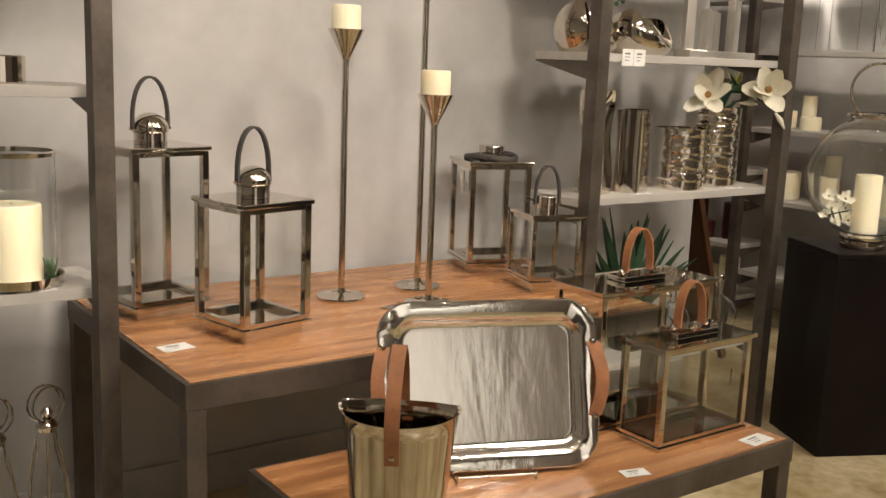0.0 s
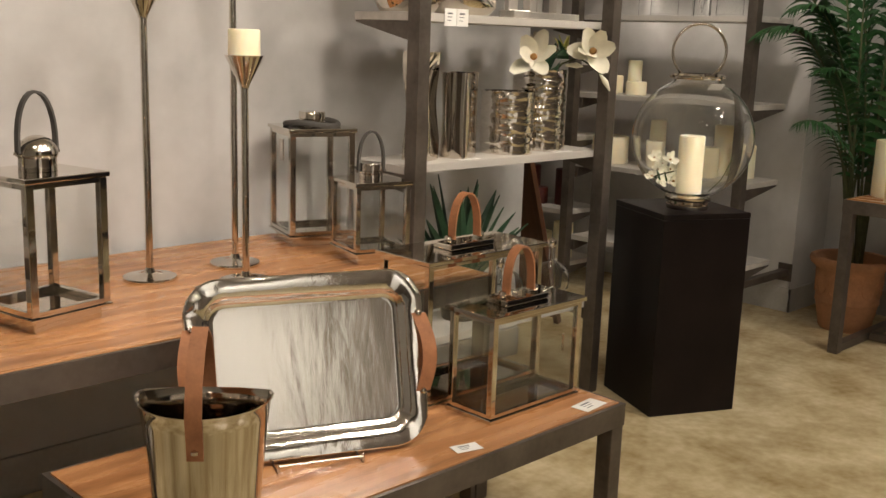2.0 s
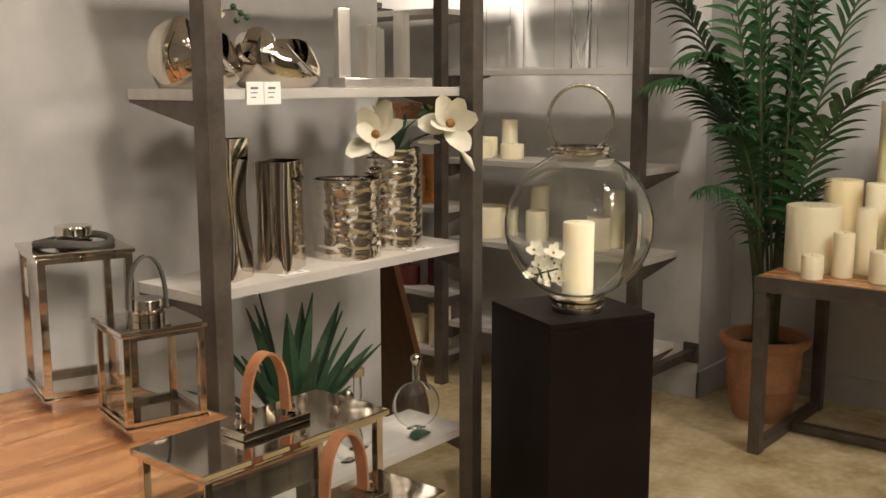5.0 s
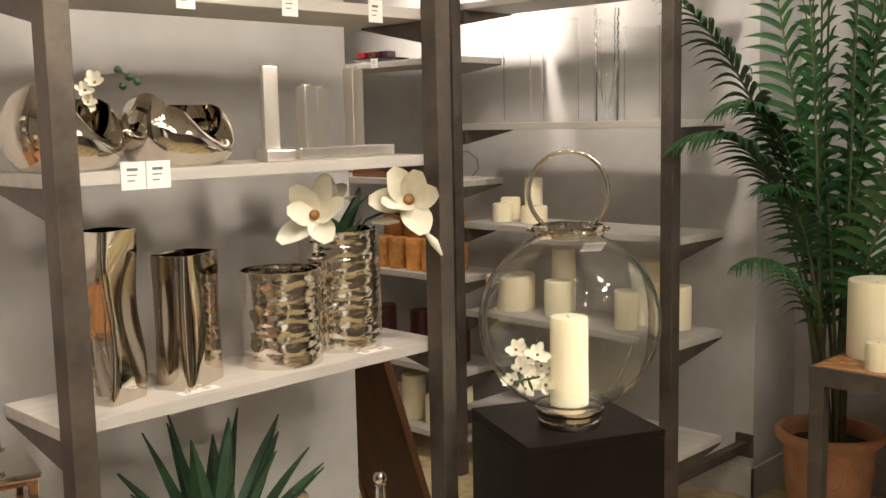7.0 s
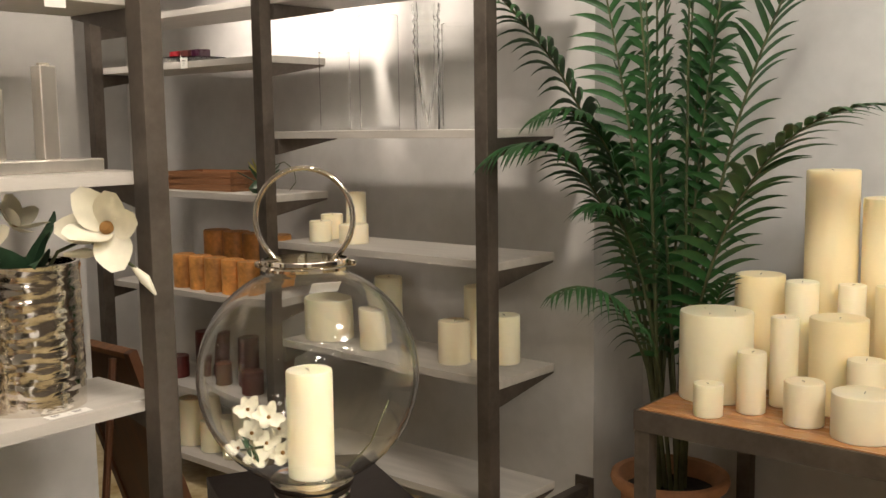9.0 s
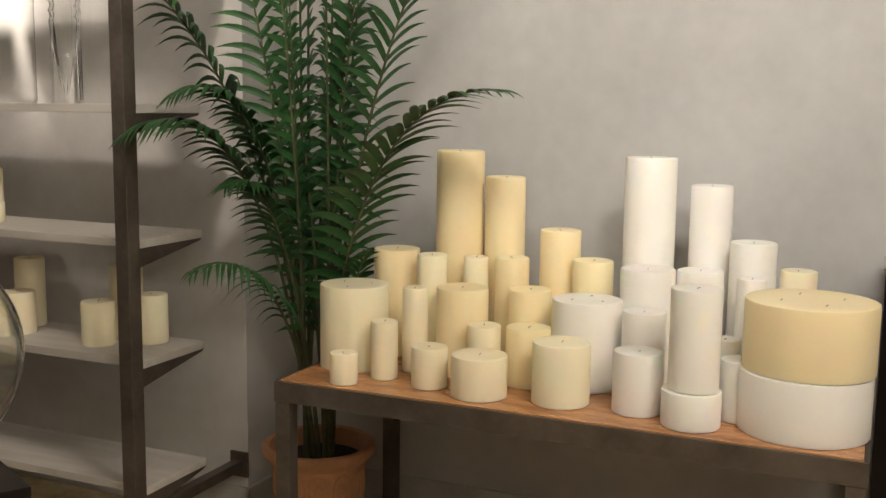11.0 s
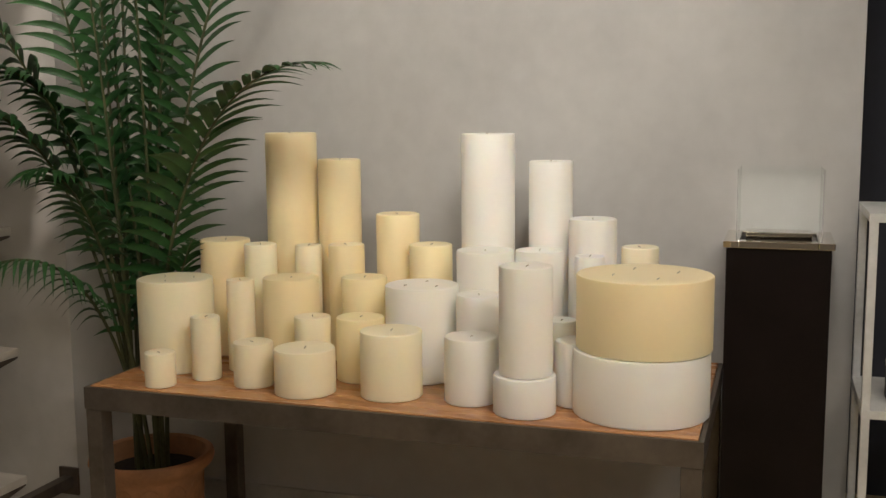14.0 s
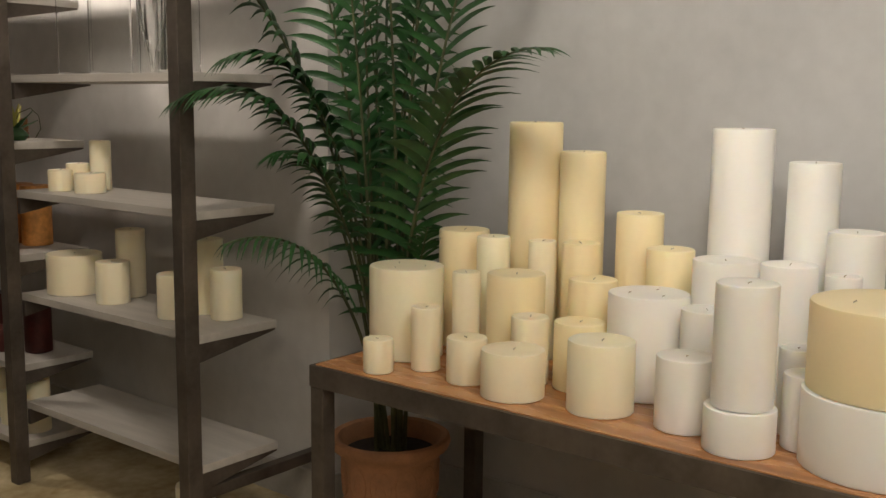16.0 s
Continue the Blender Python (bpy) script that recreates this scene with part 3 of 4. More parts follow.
levels = [(0.75, 0.0), (0.78, 0.004), (0.83, 0.09), (0.90, 0.19), (0.96, 0.26), (0.995, 0.288), (1.025, 0.292), (1.03, 0.296), (0.985, 0.293), (0.94, 0.26), (0.88, 0.19), (0.81, 0.09), (0.75, 0.01)]
bm, vs = loft([[(x, y, z) for x, y in half_round(s)] for s, z in levels])
bm.faces.new(vs[0][::-1])
bm.faces.new(vs[-1])
part("bucket_body", bm, M_CHROME, bk, smooth=True)
pts = [(0, -0.131, 0.215), (0, -0.136, 0.25), (0, -0.147, 0.30), (0, -0.13, 0.36), (0, -0.09, 0.41), (0, -0.05, 0.438), (0, -0.01, 0.41), (0, 0.02, 0.36), (0, 0.04, 0.30), (0, 0.035, 0.24), (0, 0.030, 0.20)]
strap = part("strap", tube_bm(pts, 0, flat=(0.030, 0.005, (1, 0, 0))), M_LEATHER, bk, "tan leather strap handle", smooth=True)
part("rivet", lathe_bm([(0, -0.010), (0.007, -0.006), (0.007, 0.0), (0, 0.004)], 12, 0, -0.137), M_CHROME, strap, smooth=True).location.z = 0.235

sticker = part("price_sticker", box_bm(-0.011, 0.011, -0.001, 0.0, -0.019, 0.019), M_CARD, bk, "white price sticker")
sticker.matrix_basis = pose(0.069, -0.090, 0.062, 6, 0, 40)


def price_card(x, y, z, rot, w=0.075, d=0.042, upright=0.0, label="small white price card lying flat", double=False, axis=0):
    t = thing("price_card", pose(x, y, z, upright, 0, rot), label, "card", "price cards")
    n = 2 if double else 1
    for k in range(n):
        x0 = (k - n / 2) * w
        c = part("card", box_bm(x0 + 0.001, x0 + w - 0.001, -d / 2, d / 2, 0.0006, 0.0016), M_CARD, t)
        for j, (a, b) in enumerate(((0.62, 0.42), (0.25, 0.38), (0.45, 0.30))):
            yy = d * (0.22 - 0.20 * j)
            part("print_bar", box_bm(x0 + w * 0.25, x0 + w * (0.25 + b), yy - d * (0.05 if j == 0 else 0.022), yy + d * (0.05 if j == 0 else 0.022), 0.0017, 0.0020), M_INK, c)
    return t


price_card(-2.515, 0.215, TZ, 8, 0.085, 0.06)
price_card(-1.60, -0.525, 0.4755, -15)
price_card(-1.13, -0.535, 0.4755, 5, 0.10, 0.055)
price_card(-2.16, -0.57, 0.4755, 0)
price_card(-1.14, 0.42, TZ, 10)

# ---- globe lantern on the pedestal ----
gl = thing("globe_lantern", pose(0.226, 0.046, 0.8135, 0, 0, -48), "round glass globe lantern with a nickel ring handle", "lantern")
part("foot", lathe_bm([(0, 0), (0.080, 0), (0.082, 0.004), (0.082, 0.017), (0.079, 0.020), (0.082, 0.023), (0.082, 0.033), (0.088, 0.036), (0.090, 0.040), (0.090, 0.049), (0.084, 0.0525), (0, 0.0525)], 40), M_CHROME, gl, smooth=True)
R, CZ = 0.236, 0.278
prof = []
for k in range(25):
    a = -1.20 + (1.20 + 1.17) * k / 24
    prof.append((R * math.cos(a), CZ + R * math.sin(a)))
outer = [(0.001, 0.0530), (0.07, 0.0535)] + prof[1:] + [(0.086, 0.505), (0.084, 0.520)]
inner = [(r - 0.004, z) for r, z in reversed(outer[2:])] + [(0.065, 0.0575), (0.001, 0.0570)]
pane("globe", lathe_bm(outer + inner, 56), M_GLASS, gl, "clear blown glass globe", True)
part("neck_band", lathe_bm([(0.087, 0.506), (0.093, 0.506), (0.094, 0.512), (0.091, 0.516), (0.094, 0.520), (0.093, 0.527), (0.087, 0.528), (0.087, 0.506)], 48), M_CHROME, gl, smooth=True)
ring = [(0.102 * math.cos(a), 0, 0.612 + 0.105 * math.sin(a)) for a in [radians(-58 + 296 * k / 30) for k in range(31)]]
ring = [(0.098, 0, 0.516)] + ring + [(-0.098, 0, 0.516)]
part("ring_handle", tube_bm(ring, 0.006, 10), M_CHROME, gl, smooth=True)
for s in (-1, 1):
    part("pivot", lathe_bm([(0, 0.508), (0.008, 0.511), (0.009, 0.516), (0.008, 0.521), (0, 0.524)], 14, s * 0.099, 0), M_CHROME, gl, smooth=True)
price = part("price_sticker", box_bm(-0.030, 0.030, -0.0175, 0.0175, 0, 0.0012), M_CARD, gl, "white price sticker")
price.matrix_basis = pose(0.05, -0.118, 0.482, -42, 0, 22)
pillar_candle(0.226, 0.046, 0.8135 + 0.058, 0.050, 0.230, M_CREAM, "cream pillar candle inside the glass globe")
og = thing("orchid_garland", pose(0.226, 0.046, 0.8135 + 0.060), "white orchid garland curled inside the glass globe", "flowers")

# ---- candles on the candle table ----
CZT = 0.7605
CANDLES = [
    (1.71, -0.185, 1.033, 0.112, M_CREAM), (1.502, -0.261, 0.857, 0.043, M_CREAM), (1.610, -0.345, 0.943, 0.042, M_CREAM),
    (1.585, -0.512, 0.885, 0.056, M_CREAM), (1.735, -0.392, 1.033, 0.041, M_CREAM), (1.775, -0.540, 1.040, 0.083, M_IVORY),
    (1.935, -0.228, 1.125, 0.079, M_IVORY), (1.865, -0.392, 1.124, 0.050, M_CREAM), (2.050, -0.412, 1.459, 0.082, M_IVORY),
    (1.935, -0.520, 1.116, 0.041, M_CREAM), (2.065, -0.572, 1.375, 0.068, M_IVORY), (1.955, -0.640, 1.119, 0.056, M_IVORY),
    (1.560, -0.684, 0.885, 0.084, M_CREAM), (1.690, -0.645, 0.945, 0.052, M_CREAM), (1.740, -0.779, 0.942, 0.069, M_IVORY),
    (1.865, -0.735, 1.035, 0.068, M_IVORY), (2.060, -0.771, 1.207, 0.068, M_IVORY), (2.000, -0.900, 1.122, 0.066, M_IVORY),
    (1.595, -0.924, 0.940, 0.084, M_CREAM), (1.812, -0.945, 1.031, 0.106, M_WHITEWAX), (1.945, -1.083, 1.121, 0.084, M_WHITEWAX),
    (2.050, -1.065, 1.454, 0.082, M_WHITEWAX), (1.755, -1.125, 1.020, 0.064, M_WHITEWAX), (1.605, -1.145, 0.935, 0.070, M_WHITEWAX),
    (1.985, -1.245, 1.121, 0.070, M_WHITEWAX), (2.068, -1.250, 1.372, 0.066, M_WHITEWAX), (2.000, -1.395, 1.212, 0.069, M_WHITEWAX),
    (1.870, -1.409, 1.121, 0.042, M_WHITEWAX), (2.050, -1.525, 1.128, 0.054, M_CREAM), (1.655, -1.415, 0.930, 0.055, M_WHITEWAX),
    (1.735, -1.36, 0.965, 0.042, M_WHITEWAX),
]
# neighbours that would overlap are nudged apart along the line between them
spots = [[x, y] for x, y, *_ in CANDLES]
for step in range(60):
    for i in range(len(spots)):
        for j in range(i):
            dx, dy = spots[i][0] - spots[j][0], spots[i][1] - spots[j][1]
            d, need = math.hypot(dx, dy), CANDLES[i][3] + CANDLES[j][3] + 0.003
            if d < need:
                k = (need - d) / d / 2
                spots[i][0] += dx * k
                spots[i][1] += dy * k
                spots[j][0] -= dx * k
                spots[j][1] -= dy * k
for i in range(len(spots)):
    r = CANDLES[i][3]
    spots[i][0] = min(2.13 - r * 0.6, max(1.445 + r, spots[i][0]))
for (x, y), (_, _, top, r, mat) in zip(spots, CANDLES):
    tone = {M_IVORY: "warm ivory", M_CREAM: "pale cream", M_WHITEWAX: "white"}[mat]
    size = "slim" if r < 0.045 else "small" if r < 0.06 else "medium" if r < 0.075 else "wide" if r < 0.1 else "very wide"
    tall = "tall" if top > 1.3 else "mid-height" if top > 1.0 else "short"
    pillar_candle(x, y, CZT, r, top - CZT, mat, f"{tall} {size} {tone} pillar candle on the oak table", "pillar candles on the table", 3 if r > 0.1 else 1)
pillar_candle(1.545, -1.305, CZT, 0.080, 0.10, M_WHITEWAX, "short wide white candle under another candle", "stacked candles")
pillar_candle(1.545, -1.308, CZT + 0.101, 0.068, 0.275, M_WHITEWAX, "tall white pillar candle standing on a wider one", "stacked candles")
pillar_candle(1.635, -1.585, CZT, 0.171, 0.165, M_WHITEWAX, "drum-sized white candle under an ivory one", "stacked candles", 4)
pillar_candle(1.640, -1.590, CZT + 0.166, 0.170, 0.187, M_IVORY, "drum-sized ivory candle with four wicks on a white one", "stacked candles", 4)

# ---- black fire-bowl pedestal ----
fp = thing("fire_pedestal", pose(2.19, -1.905, 0), "black column with a nickel top and glass windscreen", "pedestal")
part("body", box_bm(-0.14, 0.14, -0.14, 0.14, 0, 1.132, 0.003), M_BLACK, fp)
cap = bmesh.new()
for b in ((-0.148, 0.148, -0.148, -0.105), (-0.148, 0.148, 0.105, 0.148), (-0.148, -0.105, -0.105, 0.105), (0.105, 0.148, -0.105, 0.105)):
    box_bm(*b, 1.133, 1.152, 0.002, cap)
part("nickel_cap", cap, M_CHROME, fp)
part("burner_tray", box_bm(-0.104, 0.104, -0.104, 0.104, 1.133, 1.141), M_BLACK, fp)
part("burner_slot", box_bm(-0.05, 0.05, -0.09, 0.09, 1.142, 1.168, 0.002), M_CHROME, fp)
for b in ((-0.112, 0.112, -0.116, -0.112), (-0.112, 0.112, 0.112, 0.116), (-0.116, -0.112, -0.112, 0.112), (0.112, 0.116, -0.112, 0.112)):
    pane("glass_panel", box_bm(*b, 1.153, 1.352), M_GREENGLASS, fp, "clear glass windscreen panel")

# ---- white shelving unit beside it ----
ws = thing("white_rack", pose(2.14, -2.50, 0), "white enamelled metal rack with small dark goods", "rack")
for x in (-0.18, 0.18):
    for y in (-0.36, 0.36):
        part("upright", box_bm(x - 0.011, x + 0.011, y - 0.011, y + 0.011, 0, 1.235, 0.002), M_WHITEMETAL, ws)
for z in (0.28, 0.72, 1.247):
    part("shelf", box_bm(-0.192, 0.192, -0.372, 0.372, z - 0.024, z - 0.0005, 0.002), M_WHITEMETAL, ws)
for k, (x, y, h) in enumerate(((-0.07, 0.26, 0.085), (0.06, 0.18, 0.10), (-0.02, 0.06, 0.09))):
    bx = thing("storage_box", pose(2.14 + x, -2.50 + y, 0.7205, 0, 0, 8 * k), "small dark box on the white rack", "box")
    part("carton", box_bm(-0.05, 0.05, -0.04, 0.04, 0, h, 0.003), M_BLACK, bx)
    part("lid", box_bm(-0.052, 0.052, -0.042, 0.042, h + 0.0005, h + 0.022, 0.003), M_BRUSHED if k == 0 else M_WALNUT, bx)

# ---- potted palm ----
palm = thing("potted_palm", pose(1.945, 0.09, 0), "tall green areca palm in a carved terracotta pot", "plant")
pot = part("pot", lathe_bm([(0, 0), (0.125, 0), (0.132, 0.01), (0.150, 0.10), (0.158, 0.145), (0.163, 0.150), (0.163, 0.158), (0.160, 0.163), (0.167, 0.255), (0.170, 0.320), (0.180, 0.332), (0.200, 0.348), (0.208, 0.368), (0.204, 0.384), (0.194, 0.390), (0.180, 0.384), (0.168, 0.35), (0.160, 0.30), (0, 0.30)], 44), M_TERRA, palm, "moulded terracotta pot with a rolled rim", True)
for k in range(12):
    a = 2 * math.pi * k / 12
    pts = []
    for q in range(25):
        u = 2 * math.pi * q / 24
        s = 0.036 * math.sin(u)
        z = 0.25 + 0.058 * math.cos(u)
        r = 0.1655 + (z - 0.25) * 0.03
        pts.append((r * math.cos(a + s / r), r * math.sin(a + s / r), z))
    part("relief_ring", tube_bm(pts[:-1], 0.004, 5, closed=True), M_TERRA, pot, smooth=True)
    pts = [(0.1655 * math.cos(a + v), 0.1655 * math.sin(a + v), 0.25 + w) for v, w in ((-0.10, -0.02), (-0.06, 0.015), (0, 0.028), (0.06, 0.015), (0.10, -0.02))]
    part("relief_scroll", tube_bm(pts, 0.0035, 5), M_TERRA, pot, smooth=True)
part("soil", lathe_bm([(0.160, 0.303), (0.161, 0.325), (0.08, 0.332), (0, 0.335)], 32), M_SOIL, palm)


def bezier(p0, p1, p2, p3, n):
    out = []
    for i in range(n + 1):
        t = i / n
        out.append(p0 * (1 - t) ** 3 + p1 * 3 * t * (1 - t) ** 2 + p2 * 3 * t * t * (1 - t) + p3 * t ** 3)
    return out


def palm_frond(base, mid, crest, tip, first=0.35, leaf=0.20, pairs=24, width=0.021, droop=0.5, single=True):
    """A stalk from base to tip with paired leaflets along its outer length."""
    p0, p1, p2, p3 = Vector(base), Vector(mid), Vector(crest), Vector(tip)
    n = 36
    pts = bezier(p0, p1, p2, p3, n)
    st = part("frond_stalk", tube_bm(pts, [0.0085 * (1 - 0.80 * i / n) for i in range(n + 1)], 6), M_STEM, palm, smooth=True)
    verts, faces = [], []

    def flush(name):
        me = bpy.data.meshes.new(name)
        me.from_pydata(verts, [], faces)
        me.materials.append(M_LEAF)
        me.shade_smooth()
        ob = new(name, me)
        ob.parent = st
        verts.clear()
        faces.clear()
        return ob

    for k in range(pairs):
        u = first + (1 - first) * (k + 0.3) / pairs
        f = u * n
        i = min(n - 1, int(f))
        o = pts[i].lerp(pts[i + 1], f - i)
        d = (pts[i + 1] - pts[i]).normalized()
        side = d.cross(Vector((0, 0, 1)))
        if side.length < 0.25:
            side = d.cross(Vector((p3.x - p0.x, p3.y - p0.y, 0.01)).cross(Vector((0, 0, 1))))
        side.normalize()
        up = side.cross(d).normalized()
        v = (u - first) / (1 - first)
        size = leaf * (0.55 + 0.75 * math.sin(math.pi * min(1, v * 0.85 + 0.18))) * (1 - 0.45 * v ** 3)
        for s in (-1, 1):
            L = size * random.uniform(0.9, 1.1)
            ang = radians(58 - 26 * v + random.uniform(-6, 6))
            out = (d * math.cos(ang) + side * s * math.sin(ang) + up * random.uniform(0.10, 0.28)).normalized()
            wv = (d - out * d.dot(out)).normalized()
            nv = out.cross(wv)
            base_i = len(verts)
            m = 6
            for q in range(m + 1):
                t = q / m
                c = o + out * (L * t) + Vector((0, 0, -1)) * (L * droop * t * t) + d * (0.10 * L * t * t)
                w = width * 0.82 * (0.45 + 0.9 * math.sin(math.pi * min(1, t * 0.8 + 0.2))) * (1 - t ** 4) * (0.6 + 0.5 * size / leaf) / 2 + 0.0004
                verts += [c + wv * w, c + nv * (w * 0.35 * s * (1 if nv.z * s > 0 else -1)), c - wv * w]
            for q in range(m):
                a = base_i + q * 3
                faces += [(a, a + 1, a + 4, a + 3), (a + 1, a + 2, a + 5, a + 4)]
            if single:
                flush("leaflet")
    if not single:
        tagged(flush("foliage"), kind="stuff")
    return st


def to_palm(x, y, z):
    return (x - 1.945, y - 0.09, z)


# the fronds that stand out by themselves
palm_frond((0.01, -0.03, 0.34), (-0.05, -0.05, 0.95), (-0.19, -0.30, 1.72), to_palm(1.632, -0.736, 1.65), 0.30, 0.20, 27, 0.024, 0.45)
palm_frond((-0.03, 0.00, 0.34), (-0.10, 0.0, 0.80), (-0.30, 0.02, 1.20), to_palm(1.283, 0.152, 1.10), 0.44, 0.12, 20, 0.012, 1.0)
palm_frond((-0.02, 0.03, 0.34), (-0.06, 0.06, 1.10), (-0.26, 0.18, 1.74), to_palm(1.322, 0.414, 1.50), 0.48, 0.175, 28, 0.018, 0.65)
palm_frond((-0.02, 0.02, 0.34), (-0.05, 0.03, 1.10), (-0.22, 0.10, 1.84), to_palm(1.40, 0.30, 1.62), 0.50, 0.15, 26, 0.017, 0.65)
palm_frond((-0.03, 0.02, 0.34), (-0.05, 0.05, 1.2), (-0.15, 0.25, 1.85), to_palm(1.34, 0.53, 2.12), 0.38, 0.24, 30, 0.020, 0.7)
palm_frond((-0.03, -0.02, 0.34), (-0.08, 0.0, 0.85), (-0.24, 0.02, 1.46), to_palm(1.471, 0.146, 1.35), 0.50, 0.15, 22, 0.016, 0.7)
palm_frond((0.02, -0.02, 0.34), (0.0, -0.04, 0.70), (-0.05, -0.18, 1.05), to_palm(1.79, -0.20, 1.14), 0.42, 0.10, 15, 0.015, 0.4)
palm_frond((0.00, -0.03, 0.34), (-0.03, -0.08, 1.2), (-0.06, -0.30, 2.0), to_palm(1.78, -0.55, 2.30), 0.36, 0.19, 26, 0.017, 0.4)
palm_frond((0.02, -0.02, 0.34), (-0.02, -0.05, 1.1), (-0.05, -0.14, 1.9), to_palm(1.86, -0.20, 2.50), 0.28, 0.17, 27, 0.019, 0.45)
palm_frond((-0.01, 0.03, 0.34), (-0.03, 0.05, 1.1), (-0.12, 0.12, 1.8), to_palm(1.68, 0.30, 2.40), 0.30, 0.17, 27, 0.019, 0.5)
# the upright bunch in the middle
for k in range(11):
    a = radians(18 + 360 * k / 11 + random.uniform(-10, 10))
    lean = random.uniform(0.04, 0.16)
    reach = Vector((math.cos(a), math.sin(a), 0))
    h = random.uniform(1.5, 2.5)
    b = Vector((0.05 * math.cos(a * 3), 0.05 * math.sin(a * 3), 0.335))
    palm_frond(b, b + reach * 0.02 + Vector((0, 0, h * 0.35)), b + reach * lean * 0.7 + Vector((0, 0, h * 0.75)), b + reach * lean * 1.8 + Vector((0, 0, h)), random.uniform(0.20, 0.34), random.uniform(0.10, 0.14), 25, 0.017, random.uniform(0.4, 0.8), False)

# ---- vases on the silver shelf ----
SH1, SH2 = 1.0205, 1.5255


def section_loft(fn, levels, n=40):
    rings = [[fn(2 * math.pi * k / n, z) for k in range(n)] for z in levels]
    bm, vs = loft(rings)
    bm.faces.new(vs[0][::-1])
    inner = [[(v.co.x * 0.93, v.co.y * 0.93, v.co.z) for v in ring] for ring in reversed(vs)]
    new_rings = [[bm.verts.new(p) for p in ring] for ring in inner[:max(2, len(inner) * 2 // 3)]]
    for a, b in zip([vs[-1]] + new_rings, new_rings):
        for i in range(n):
            j = (i + 1) % n
            bm.faces.new((a[i], a[j], b[j], b[i]))
    bm.faces.new(new_rings[-1])
    return bm


def superellipse(a, rx, ry, p):
    c, s = math.cos(a), math.sin(a)
    return rx * math.copysign(abs(c) ** p, c), ry * math.copysign(abs(s) ** p, s)


def steps(h, n):
    return [h * k / n for k in range(n + 1)]


def vase(x, y, z, rot, fn, h, mat, label, n=16, seg=40):
    t = thing("vase", pose(x, y, z, 0, 0, rot), label, "vase", "silver vases on the shelf")
    part("vase_body", section_loft(fn, steps(h, n), seg), mat, t, smooth=True)
    return t


def twisted(a, z):
    r = 0.056 + 0.003 * math.sin(z * 26)
    x, y = superellipse(a, r, 0.046 + 0.004 * math.sin(z * 19 + 1), 0.22)
    w = 0.14 * math.sin(z * 9)
    return (x * math.cos(w) - y * math.sin(w) + 0.008 * math.sin(z * 16), x * math.sin(w) + y * math.cos(w), z)


def pinched(a, z):
    q = math.sin(math.pi * z / 0.31)
    x, y = superellipse(a, 0.080, 0.054 - 0.006 * q, 0.30)
    return (x, y - 0.010 * q * (1 - (x / 0.08) ** 2), z)


def round_wavy(r, h):
    def fn(a, z):
        c, s = math.cos(a), math.sin(a)
        q = r + 0.0030 * noise.noise((c * 2.6, s * 2.6, z * 92)) + 0.0020 * noise.noise((c * 8, s * 8, z * 34))
        if z < 0.035:
            q = r
        return (q * c, q * s, z)
    return fn


vase(-0.815, 0.50, SH1, 20, twisted, 0.375, M_CHROME, "tall twisted mirror-polished silver vase")
vase(-0.625, 0.50, SH1, 28, pinched, 0.305, M_CHROME, "rectangular mirror-polished silver vase with pinched sides")
vase(-0.355, 0.505, SH1, 0, round_wavy(0.103, 0.23), 0.235, M_HAMMER, "short round silver vase with rippled walls", 64, 72)
vase(-0.135, 0.535, SH1, 0, round_wavy(0.108, 0.31), 0.315, M_HAMMER, "tall round silver vase with rippled walls", 84, 72)
price_card(-0.655, 0.415, SH1, 0, 0.05, 0.03, double=True)
price_card(-0.13, 0.408, SH1, 0, 0.05, 0.03, double=True)


def petal_mesh(length, width, cup):
    bm = bmesh.new()
    rows = []
    for i in range(7):
        t = i / 6
        w = width * math.sin(math.pi * min(0.97, 0.12 + t * 0.80)) ** 0.8 / 2
        rows.append([bm.verts.new((length * t, w * s, cup * (t * t * 0.9 + abs(s) ** 2 * 0.35 * math.sin(math.pi * t)) - 0.004 * math.sin(t * 5))) for s in (-1, -0.5, 0, 0.5, 1)])
    for a, b in zip(rows, rows[1:]):
        for i in range(4):
            bm.faces.new((a[i], a[i + 1], b[i + 1], b[i]))
    return finish("petal", bm, M_PETAL, True)


PETAL = petal_mesh(0.088, 0.060, 0.034)


def bloom(parent, x, y, z, facing, tilt, scale=1.0):
    f = part("bloom", lathe_bm([(0, -0.004), (0.010, 0), (0.012, 0.010), (0.008, 0.020), (0, 0.024)], 14), M_PISTIL, parent, "open ivory magnolia bloom", True)
    f.matrix_basis = pose(x, y, z, 0, 0, facing) @ pose(0, 0, 0, tilt, 0, 0) @ Matrix.Scale(scale, 4)
    for k in range(6):
        p = new("petal", PETAL)
        p.parent = f
        p.matrix_basis = pose(0, 0, 0.0015 * (k % 2), random.uniform(-18, 18), random.uniform(-42, 6), k * 60 + random.uniform(-13, 13)) @ Matrix.Scale(random.uniform(0.88, 1.1), 4)
    return f


